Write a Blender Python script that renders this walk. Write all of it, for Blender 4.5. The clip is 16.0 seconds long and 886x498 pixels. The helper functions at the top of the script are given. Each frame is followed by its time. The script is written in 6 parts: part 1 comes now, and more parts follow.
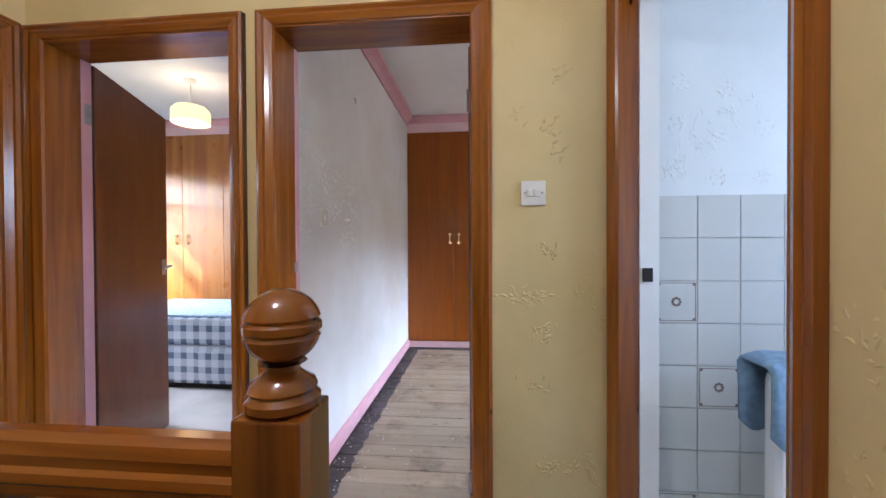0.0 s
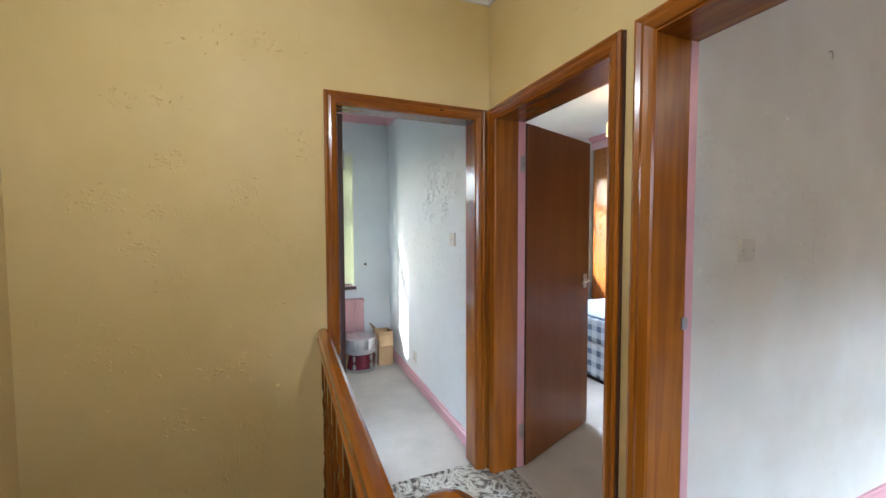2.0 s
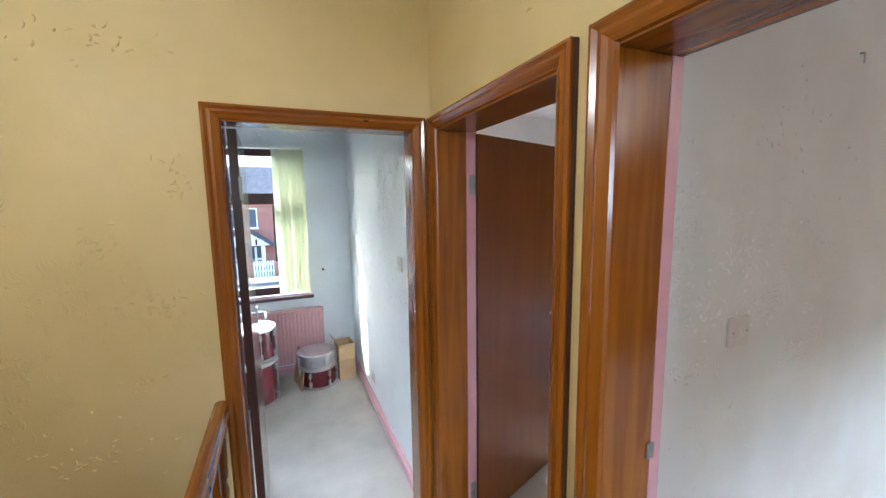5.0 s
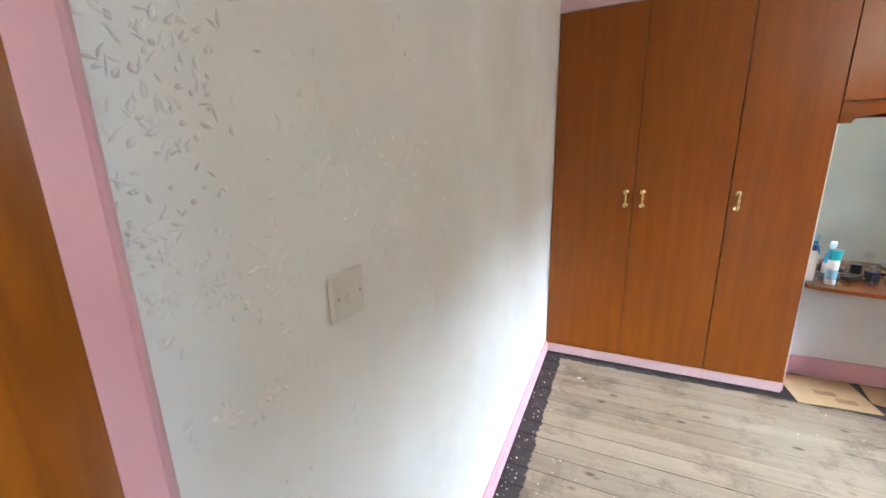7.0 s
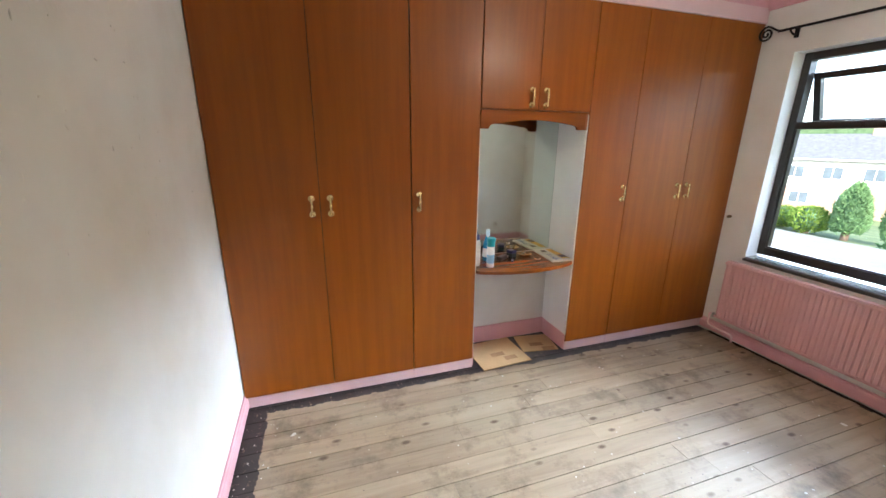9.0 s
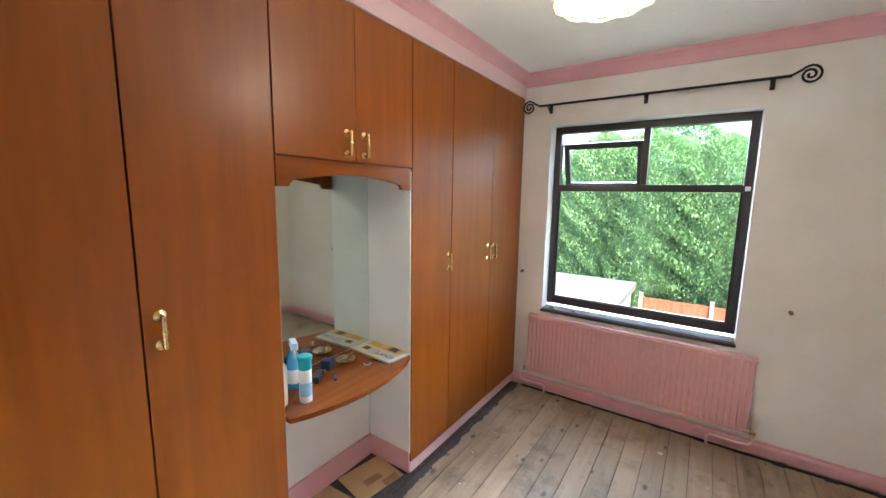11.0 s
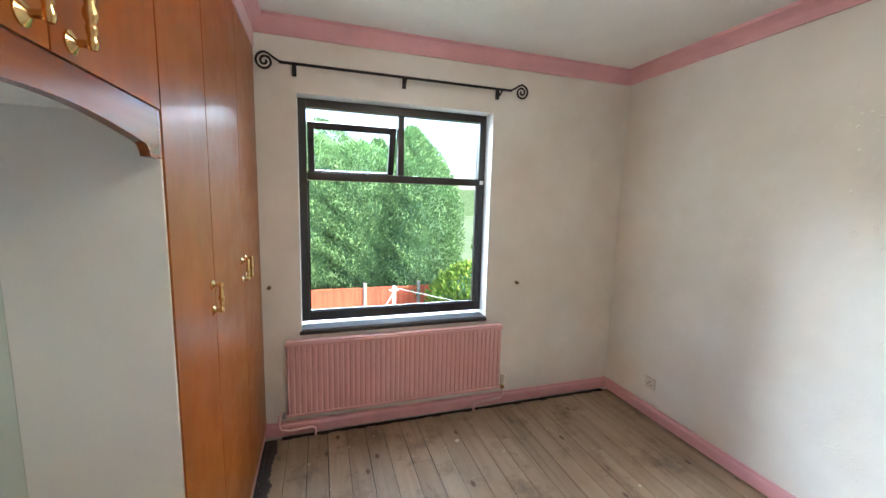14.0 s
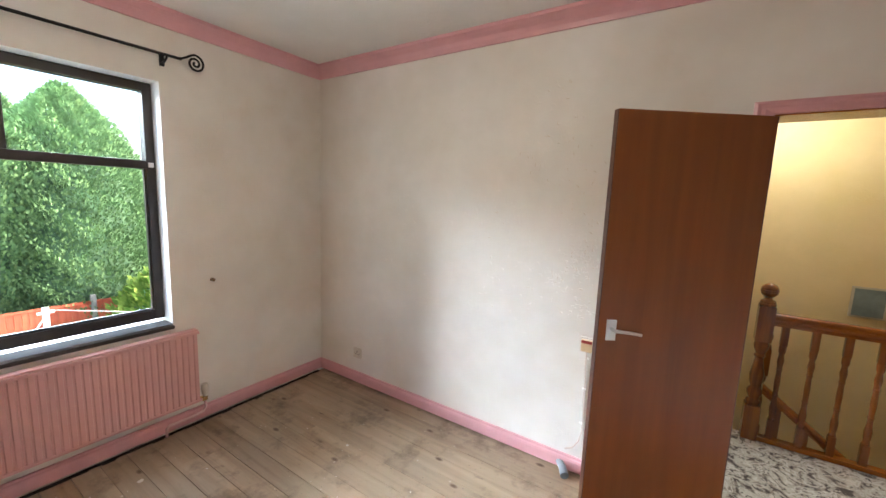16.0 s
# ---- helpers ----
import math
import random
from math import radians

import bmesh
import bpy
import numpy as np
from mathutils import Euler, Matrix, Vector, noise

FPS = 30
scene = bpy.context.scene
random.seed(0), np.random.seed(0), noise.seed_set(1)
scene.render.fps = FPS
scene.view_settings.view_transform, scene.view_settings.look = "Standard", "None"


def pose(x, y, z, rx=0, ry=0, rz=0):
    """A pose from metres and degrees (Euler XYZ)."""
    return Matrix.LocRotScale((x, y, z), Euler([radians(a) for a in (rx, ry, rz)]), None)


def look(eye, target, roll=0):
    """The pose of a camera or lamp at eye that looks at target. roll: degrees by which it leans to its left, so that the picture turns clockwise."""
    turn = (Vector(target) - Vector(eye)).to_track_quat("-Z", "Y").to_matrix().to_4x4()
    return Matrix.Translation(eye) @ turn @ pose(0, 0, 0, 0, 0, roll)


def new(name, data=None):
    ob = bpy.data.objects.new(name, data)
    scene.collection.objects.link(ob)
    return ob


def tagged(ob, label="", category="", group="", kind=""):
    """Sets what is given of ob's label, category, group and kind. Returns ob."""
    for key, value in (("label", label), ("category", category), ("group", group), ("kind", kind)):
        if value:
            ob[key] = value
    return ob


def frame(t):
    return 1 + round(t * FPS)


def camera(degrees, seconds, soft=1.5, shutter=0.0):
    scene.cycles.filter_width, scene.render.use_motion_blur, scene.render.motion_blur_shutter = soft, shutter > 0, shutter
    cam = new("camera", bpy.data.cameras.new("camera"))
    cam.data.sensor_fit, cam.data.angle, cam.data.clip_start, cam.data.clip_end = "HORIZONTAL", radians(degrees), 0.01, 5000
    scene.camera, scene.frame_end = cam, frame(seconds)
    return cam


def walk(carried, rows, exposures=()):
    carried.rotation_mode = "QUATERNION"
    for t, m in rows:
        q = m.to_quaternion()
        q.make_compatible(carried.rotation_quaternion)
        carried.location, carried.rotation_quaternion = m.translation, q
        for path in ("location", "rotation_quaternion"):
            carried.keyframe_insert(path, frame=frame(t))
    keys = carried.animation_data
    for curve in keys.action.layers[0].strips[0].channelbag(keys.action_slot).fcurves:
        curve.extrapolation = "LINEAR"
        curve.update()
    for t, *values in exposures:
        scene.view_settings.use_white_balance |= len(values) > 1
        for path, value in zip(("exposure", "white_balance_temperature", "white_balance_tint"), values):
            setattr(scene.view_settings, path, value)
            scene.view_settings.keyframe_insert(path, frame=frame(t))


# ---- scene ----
cam = camera(98.6, 16.0)
METRES, EYE, TILT, LEAN, TURN = 4.5, 1.3, 0.0, 0.0, 3.0
PATH = [
    (0, (0.113, 0.019, 1.153), (-0.073, 2.01, 1.133), -0.3),
    (0.5, (0.165, 0.081, 1.163), (-0.703, 1.882, 1.105), -0.2),
    (1, (0.229, 0.215, 1.244), (-1.284, 1.522, 1.183), -0.4),
    (1.5, (0.248, 0.27, 1.354), (-1.547, 1.148, 1.271), -0.3),
    (2, (0.206, 0.346, 1.37), (-1.646, 1.095, 1.276), -0.2),
    (2.5, (0.159, 0.434, 1.491), (-1.731, 1.079, 1.395), -0.2),
    (3, (0.143, 0.481, 1.568), (-1.757, 1.099, 1.473), -0.1),
    (3.2, (0.133, 0.515, 1.572), (-1.767, 1.129, 1.471), -0.3),
    (5.3, (-0.07, 0.821, 1.679), (-1.842, 1.688, 1.349), -0.7),
    (5.5, (-0.082, 0.88, 1.664), (-1.753, 1.921, 1.314), -0.5),
    (6, (-0.149, 1.094, 1.615), (-1.582, 2.425, 1.198), -0.5),
    (6.5, (-0.193, 1.251, 1.568), (-1.382, 2.794, 1.114), -0.9),
    (7, (-0.254, 1.407, 1.53), (-1.066, 3.172, 1.057), -1.3),
    (7.5, (-0.295, 1.519, 1.569), (-0.626, 3.416, 1.026), -0.7),
    (8, (-0.29, 1.631, 1.551), (-0.248, 3.554, 1.002), -0.3),
    (8.5, (-0.242, 1.845, 1.566), (0.15, 3.722, 0.997), 0.1),
    (9, (-0.168, 2.028, 1.594), (0.435, 3.852, 1.038), 0.5),
    (9.5, (-0.141, 2.224, 1.611), (0.699, 3.962, 1.086), 0.7),
    (10, (-0.134, 2.455, 1.642), (1.006, 4.043, 1.221), 1.0),
    (10.2, (-0.113, 2.536, 1.64), (1.127, 4.059, 1.261), 1.0),
    (12.3, (0.205, 3.572, 1.587), (2.163, 3.898, 1.339), 1.1),
    (12.5, (0.252, 3.61, 1.565), (2.222, 3.851, 1.318), 1.1),
    (13, (0.41, 3.714, 1.56), (2.394, 3.692, 1.306), 1.3),
    (13.5, (0.469, 3.801, 1.552), (2.437, 3.541, 1.302), 1.4),
    (14, (0.485, 3.897, 1.58), (2.371, 3.286, 1.319), 1.5),
    (14.5, (0.452, 3.906, 1.58), (2.214, 2.993, 1.329), 1.7),
    (15, (0.414, 3.856, 1.607), (1.991, 2.653, 1.348), 2.0),
    (15.5, (0.373, 3.798, 1.592), (1.715, 2.336, 1.339), 2.1),
    (16, (0.32, 3.746, 1.579), (1.407, 2.089, 1.309), 2.2),
]
EXPOSURES = [(0.0, 2.72, 5200, 15), (1.0, 2.72, 5500, 9), (3.0, 2.75, 5450, 7), (5.5, 2.95, 5300, 7), (7.5, 3.28, 5550, 5), (8.6, 2.95, 5700, 7), (10.0, 3.05, 5850, 9), (12.5, 3.1, 5600, 5), (14.5, 2.9, 5900, 7), (16.0, 2.9, 6150, 11)]
walk(cam, [(t, look(eye, target, roll)) for t, eye, target, roll in PATH], EXPOSURES)

scene.world = bpy.data.worlds.new("sky")
scene.world.use_nodes = True
_wn = scene.world.node_tree
_sky = _wn.nodes.new("ShaderNodeTexSky")
_sky.sky_type, _sky.sun_disc = "NISHITA", False
SUN_TO = Vector((-0.45, -0.86, 0.55)).normalized()
_sky.sun_elevation = math.asin(SUN_TO.z)
_sky.sun_rotation = math.atan2(SUN_TO.x, SUN_TO.y)
_sky.dust_density, _sky.ozone_density = 3.0, 1.0
_wn.links.new(_sky.outputs[0], _wn.nodes["Background"].inputs[0])
_wn.nodes["Background"].inputs[1].default_value = 0.15


def lamp(name, kind, m, energy, color, size=1.0, size_y=None):
    data = bpy.data.lights.new(name, kind)
    data.energy, data.color = energy, color
    if kind == "AREA":
        data.shape, data.size, data.size_y = "RECTANGLE", size, size_y or size
    elif kind == "SUN":
        data.angle = size
    else:
        data.shadow_soft_size = size
    ob = new(name, data)
    ob.matrix_world = m
    return ob


lamp("sun", "SUN", look(SUN_TO * 30, (0, 0, 0)), 1.7, (1.0, 0.93, 0.82), radians(0.6))
# unseen area lamps added outside and above each window to boost the sky's daylight
lamp("sky_fill_garden_window", "AREA", look((14.0, 5.5, 6.5), (3.0, 3.3, 1.3)), 1450, (0.86, 0.94, 1.0), 15.0, 3.6)
lamp("sky_fill_above_garden", "AREA", look((5.8, 3.4, 4.9), (2.4, 3.2, 0.9)), 18, (0.90, 0.96, 1.0), 4.2, 3.0)
lamp("sky_fill_front_windows", "AREA", look((-15.0, 1.2, 7.4), (-3.9, 1.2, 1.3)), 1150, (0.86, 0.93, 1.0), 14.0, 5.0)
lamp("daylight_bathroom_window", "AREA", look((2.75, 0.6, 1.9), (0.6, 0.9, 1.2)), 6, (0.9, 0.95, 1.0), 0.9, 0.9)
lamp("landing_bulb", "POINT", pose(-0.30, 0.0, 2.24), 4.0, (1.0, 0.94, 0.84), 0.09)
lamp("bedroom_bulb", "POINT", pose(1.32, 3.28, 2.31), 3.4, (1.0, 0.90, 0.74), 0.14)
lamp("front_bedroom_bulb", "POINT", pose(-2.40, 3.16, 2.33), 0.8, (1.0, 0.74, 0.42), 0.04)

# ---- materials ----
XL, XE, YB, YF = -0.685, 3.02, 1.575, 4.25
XW, XR, YL, YS = -1.695, 0.576, 1.395, -0.62
CEIL, HALL_CEIL = 2.585, 2.69


class Mat:
    """A procedural material: short names for the nodes that the recipes below use."""

    def __init__(self, name, rough=0.6, metal=0.0, color=(0.8, 0.8, 0.8), coat=0.0):
        self.m = bpy.data.materials.new(name)
        self.m.use_nodes = True
        self.t = self.m.node_tree
        self.b = self.t.nodes["Principled BSDF"]
        self.b.inputs["Roughness"].default_value = rough
        self.b.inputs["Metallic"].default_value = metal
        self.b.inputs["Base Color"].default_value = (*color, 1)
        self.b.inputs["Coat Weight"].default_value = coat
        self.b.inputs["Coat Roughness"].default_value = 0.12
        self.geo = self.t.nodes.new("ShaderNodeNewGeometry")
        self.pos = self.geo.outputs["Position"]

    def link(self, a, b):
        self.t.links.new(a, b)

    def put(self, sock, value):
        if isinstance(value, (int, float)):
            sock.default_value = value
        elif isinstance(value, (tuple, list)):
            sock.default_value = value if len(value) == len(sock.default_value) else (*value, 1)
        else:
            self.link(value, sock)

    def scaled(self, s, src=None, shift=None):
        n = self.t.nodes.new("ShaderNodeMapping")
        self.link(src or self.pos, n.inputs[0])
        n.inputs["Scale"].default_value = s
        if shift is not None:
            self.link(shift, n.inputs["Location"])
        return n.outputs[0]

    def local(self):
        return self.t.nodes.new("ShaderNodeTexCoord").outputs["Object"]

    def random(self):
        return self.t.nodes.new("ShaderNodeObjectInfo").outputs["Random"]

    def island(self):
        return self.geo.outputs["Random Per Island"]

    def noise(self, scale, vec=None, detail=4, rough=0.55, dist=0.0):
        n = self.t.nodes.new("ShaderNodeTexNoise")
        self.link(vec or self.pos, n.inputs["Vector"])
        n.inputs["Scale"].default_value, n.inputs["Detail"].default_value = scale, detail
        n.inputs["Roughness"].default_value, n.inputs["Distortion"].default_value = rough, dist
        return n.outputs[0]

    def voronoi(self, scale, vec=None, feature="F1", out=0):
        n = self.t.nodes.new("ShaderNodeTexVoronoi")
        n.feature = feature
        self.link(vec or self.pos, n.inputs["Vector"])
        n.inputs["Scale"].default_value = scale
        return n.outputs[out]

    def wave(self, scale, vec, dist=2.0, dscale=1.0, direction="X", kind="BANDS"):
        n = self.t.nodes.new("ShaderNodeTexWave")
        n.wave_type, n.bands_direction = kind, direction
        self.link(vec, n.inputs["Vector"])
        n.inputs["Scale"].default_value, n.inputs["Distortion"].default_value = scale, dist
        n.inputs["Detail Scale"].default_value, n.inputs["Detail"].default_value = dscale, 3
        return n.outputs["Fac"]

    def ramp(self, fac, *stops):
        n = self.t.nodes.new("ShaderNodeValToRGB")
        self.link(fac, n.inputs[0])
        e = n.color_ramp.elements
        while len(e) < len(stops):
            e.new(0.5)
        for k, (p, c) in zip(e, stops):
            k.position = p
            k.color = (c, c, c, 1) if isinstance(c, (int, float)) else (*c, 1)
        return n.outputs[0]

    def mix(self, fac, a, b, kind="MIX"):
        n = self.t.nodes.new("ShaderNodeMix")
        n.data_type, n.blend_type = "RGBA", kind
        self.put(n.inputs["Factor"], fac)
        for sock, v in ((n.inputs[6], a), (n.inputs[7], b)):
            self.put(sock, v)
        return n.outputs[2]

    def math(self, op, a, b=0.0):
        n = self.t.nodes.new("ShaderNodeMath")
        n.operation = op
        self.put(n.inputs[0], a)
        self.put(n.inputs[1], b)
        return n.outputs[0]

    def axis(self, vec, k):
        n = self.t.nodes.new("ShaderNodeSeparateXYZ")
        self.link(vec, n.inputs[0])
        return n.outputs[k]

    def color(self, c):
        self.put(self.b.inputs["Base Color"], c)
        return self

    def rough(self, c):
        self.put(self.b.inputs["Roughness"], c)
        return self

    def bump(self, height, strength=0.3, distance=0.01):
        n = self.t.nodes.new("ShaderNodeBump")
        n.inputs["Strength"].default_value, n.inputs["Distance"].default_value = strength, distance
        self.link(height, n.inputs["Height"])
        if self.b.inputs["Normal"].links:
            self.link(self.b.inputs["Normal"].links[0].from_socket, n.inputs["Normal"])
        self.link(n.outputs[0], self.b.inputs["Normal"])
        return self


def plain(name, color, rough=0.5, metal=0.0, coat=0.0, vary=0.12, scale=14.0, bump=0.0):
    m = Mat(name, rough, metal, color, coat)
    n = m.noise(scale, detail=5)
    dark = tuple(c * (1 - vary) for c in color)
    light = tuple(min(1.0, c * (1 + vary * 0.6)) for c in color)
    m.color(m.ramp(n, (0.3, dark), (0.7, light)))
    lo, hi = max(0.015, rough - 0.06), min(1, rough + 0.08)
    lo, hi = (max(0.285, lo), hi) if rough >= 0.28 else (lo, min(0.26, hi))
    m.rough(m.ramp(m.noise(scale * 2.3), (0.3, lo), (0.7, hi)))
    if bump:
        m.bump(m.noise(scale * 9), bump, 0.003)
    return m.m


def plaster(name, base, grime, swirl=1.0, rough=0.62, patches=(), spread=0.5):
    """Painted wall with hand-worked texture: patches of combed ridges between smoother areas, and faint grime."""
    m = Mat(name, rough)
    big = m.noise(1.1, detail=4)
    fine = m.noise(7.0, detail=6)
    c = m.mix(m.ramp(big, (0.38, 0.0), (0.68, 1.0)), base, grime)
    c = m.mix(m.ramp(fine, (0.35, 0.35), (0.75, 0.0)), c, tuple(0.86 * k for k in base))
    warp = m.mix(0.22, m.pos, m.t.nodes[m_new(m, 3.2)].outputs["Color"])
    ridge = m.noise(38.0, m.scaled((1.0, 1.0, 0.5), warp), 3, 0.55, 1.5)
    ridge = m.ramp(ridge, (0.565, 0.0), (0.625, 0.8), (0.66, 1.0), (0.76, 0.6))
    mask = m.ramp(m.noise(2.2, detail=3), (0.52, 0.0), (0.66, 1.0))
    mask = m.math("MULTIPLY", mask, spread)
    for centre, radius in patches:
        d = m.t.nodes.new("ShaderNodeVectorMath")
        d.operation = "DISTANCE"
        m.link(m.pos, d.inputs[0])
        d.inputs[1].default_value = centre
        mask = m.math("MAXIMUM", mask, m.math("MULTIPLY", m.ramp(m.math("DIVIDE", d.outputs["Value"], radius), (0.25, 1.0), (1.0, 0.0)), m.ramp(m.noise(5.0, detail=3), (0.42, 0.0), (0.58, 0.8))))
    cut = m.math("MULTIPLY", ridge, mask)
    soil = m.math("MULTIPLY", cut, m.ramp(m.noise(30.0), (0.42, 0.0), (0.62, 0.15)))
    m.color(m.mix(soil, c, (0.38, 0.27, 0.15)))
    m.bump(cut, min(1.0, 0.9 * swirl), 0.011)
    m.bump(m.noise(11.0, detail=5), 0.35, 0.006)
    m.bump(m.noise(90.0, detail=3), 0.12, 0.002)
    m.rough(m.ramp(m.noise(5.0), (0.3, rough - 0.12), (0.7, rough + 0.1)))
    return m.m


def m_new(m, scale):
    n = m.t.nodes.new("ShaderNodeTexNoise")
    n.inputs["Scale"].default_value = scale
    m.link(m.pos, n.inputs["Vector"])
    return n.name


def timber(name, dark, mid, light, grain, along="Z", rough=0.3, coat=0.5, knots=False, local=False, figure=1.0):
    """Varnished wood with its grain along one axis."""
    m = Mat(name, rough, coat=coat)
    src = m.local() if local else m.pos
    s = {"X": (0.06, 1, 1), "Y": (1, 0.06, 1), "Z": (1, 1, 0.06)}[along]
    off = m.t.nodes.new("ShaderNodeCombineXYZ")
    for k, f in enumerate((7.0, 13.0, 5.0)):
        m.link(m.math("MULTIPLY", m.random(), f), off.inputs[k])
    v = m.scaled(s, src, off.outputs[0])
    rings = m.noise(grain, v, 3, 0.5, 1.2 if knots else 0.25)
    fibre = m.noise(grain * 6, v, 2, 0.5)
    c = m.ramp(rings, (0.30, light), (0.48, mid), (0.62, dark), (0.72, mid))
    c = m.mix(m.math("MULTIPLY", m.ramp(fibre, (0.35, 0.0), (0.7, 1.0)), 0.30 * figure), c, dark)
    c = m.mix(m.ramp(m.noise(1.6, src), (0.35, 0.0), (0.7, 0.15)), c, tuple(k * 0.75 for k in mid))
    if knots:
        kd = m.voronoi(4.6, m.scaled({"X": (0.8, 1.5, 1.5), "Y": (1.5, 0.8, 1.5), "Z": (1.5, 1.5, 0.8)}[along], src))
        c = m.mix(m.ramp(kd, (0.030, 1.0), (0.052, 0.0)), c, tuple(k * 0.22 for k in dark))
    m.color(c)
    m.rough(m.ramp(m.noise(9.0, src), (0.3, max(0.08, rough - 0.04)), (0.7, rough + 0.06)))
    return m.m


def floor_boards():
    """Old stripped pine boards with a dark painted margin along the left wall and in front of the wardrobes."""
    m = Mat("stripped_boards", 0.55)
    off = m.t.nodes.new("ShaderNodeCombineXYZ")
    m.link(m.math("MULTIPLY", m.random(), 40.0), off.inputs[0])
    m.link(m.math("MULTIPLY", m.random(), 17.0), off.inputs[1])
    v = m.scaled((0.07, 1, 1), None, off.outputs[0])
    g = m.noise(16.0, v, 5, 0.65, 0.6)
    c = m.ramp(g, (0.25, (0.215, 0.150, 0.095)), (0.5, (0.310, 0.228, 0.150)), (0.75, (0.390, 0.298, 0.205)))
    c = m.mix(1.0, c, m.ramp(m.random(), (0.0, 0.80), (1.0, 1.10)), "MULTIPLY")
    grey = m.ramp(m.noise(1.5, m.scaled((0.7, 1, 1)), 5), (0.40, 0.0), (0.68, 0.45))
    c = m.mix(grey, c, (0.37, 0.305, 0.225))
    c = m.mix(m.ramp(m.noise(3.4, None, 6, 0.7), (0.52, 0.0), (0.70, 0.8)), c, (0.10, 0.070, 0.045))
    k = m.voronoi(7.5, m.scaled((0.6, 1.15, 1), None, off.outputs[0]))
    c = m.mix(m.ramp(k, (0.065, 0.95), (0.15, 0.0)), c, (0.085, 0.045, 0.022))
    c = m.mix(m.ramp(m.voronoi(17.0), (0.035, 0.8), (0.085, 0.0)), c, (0.12, 0.09, 0.065))
    spots = m.ramp(m.voronoi(11.0, m.scaled((1, 1.3, 1))), (0.025, 0.8), (0.05, 0.0))
    c = m.mix(spots, c, (0.60, 0.57, 0.52))
    stain = m.ramp(m.noise(2.3, m.scaled((1, 1.6, 1)), 5, 0.7), (0.64, 0.0), (0.70, 0.6))
    c = m.mix(stain, c, (0.09, 0.055, 0.04))
    wob = m.math("MULTIPLY", m.noise(9.0, detail=5, rough=0.7), 0.10)
    left = m.math("LESS_THAN", m.math("SUBTRACT", m.axis(m.pos, 0), wob), XL + 0.078)
    front = m.math("GREATER_THAN", m.math("ADD", m.axis(m.pos, 1), wob), YF - 0.02)
    edge = m.math("MAXIMUM", left, front)
    worn = m.ramp(m.noise(30.0, detail=5, rough=0.7), (0.60, 1.0), (0.68, 0.0))
    edge = m.math("MULTIPLY", edge, worn)
    c = m.mix(edge, c, (0.032, 0.024, 0.024))
    m.color(c)
    m.rough(m.ramp(m.noise(6.0, detail=5), (0.3, 0.42), (0.7, 0.68)))
    m.b.inputs["Specular IOR Level"].default_value = 0.5
    m.bump(g, 0.25, 0.003)
    m.bump(m.noise(60.0, v, 4), 0.15, 0.002)
    return m.m


def leaf_carpet():
    m = Mat("patterned_carpet", 0.95)
    d = m.noise(7.0, detail=3, dist=2.2)
    e = m.noise(16.0, detail=4, dist=1.6)
    c = m.ramp(d, (0.40, (0.060, 0.045, 0.035)), (0.46, (0.26, 0.22, 0.17)), (0.55, (0.52, 0.48, 0.40)), (0.64, (0.14, 0.105, 0.08)))
    c = m.mix(m.ramp(e, (0.52, 0.0), (0.56, 0.8)), c, (0.40, 0.37, 0.30))
    c = m.mix(m.ramp(m.noise(23.0, detail=2, dist=2.0), (0.62, 0.0), (0.66, 0.9)), c, (0.045, 0.035, 0.03))
    m.color(c)
    m.bump(m.noise(260.0, detail=2), 0.5, 0.004)
    return m.m


def mat_simple_carpet():
    m = Mat("cream_carpet", 0.95)
    m.color(m.ramp(m.noise(3.0, detail=6), (0.3, (0.40, 0.355, 0.30)), (0.7, (0.52, 0.47, 0.405))))
    m.bump(m.noise(240.0, detail=2), 0.5, 0.004)
    return m.m


def ceiling_mat():
    m = Mat("ceiling_paint", 0.8)
    m.color(m.ramp(m.noise(1.2, detail=5), (0.3, (0.68, 0.675, 0.65)), (0.7, (0.80, 0.795, 0.775))))
    m.bump(m.noise(26.0, detail=4, dist=1.0), 0.5, 0.006)
    return m.m


def glass_mat():
    m = Mat("window_glass", 0.0)
    m.b.inputs["Transmission Weight"].default_value = 1.0
    m.b.inputs["IOR"].default_value = 1.02
    m.color((0.97, 0.99, 0.985))
    return m.m


def plaid():
    m = Mat("blue_check_cloth", 0.9)
    tint = None
    for ax in (0, 1, 2):
        f = m.math("PINGPONG", m.math("MULTIPLY", m.axis(m.pos, ax), 1.0), 0.055)
        w = m.math("GREATER_THAN", f, 0.030)
        tint = w if tint is None else m.math("ADD", tint, w)
    c = m.ramp(m.math("DIVIDE", tint, 3.0), (0.2, (0.62, 0.64, 0.66)), (0.5, (0.20, 0.24, 0.32)), (0.85, (0.035, 0.05, 0.10)))
    m.color(c)
    m.bump(m.noise(7.0, detail=4), 0.5, 0.02)
    return m.m


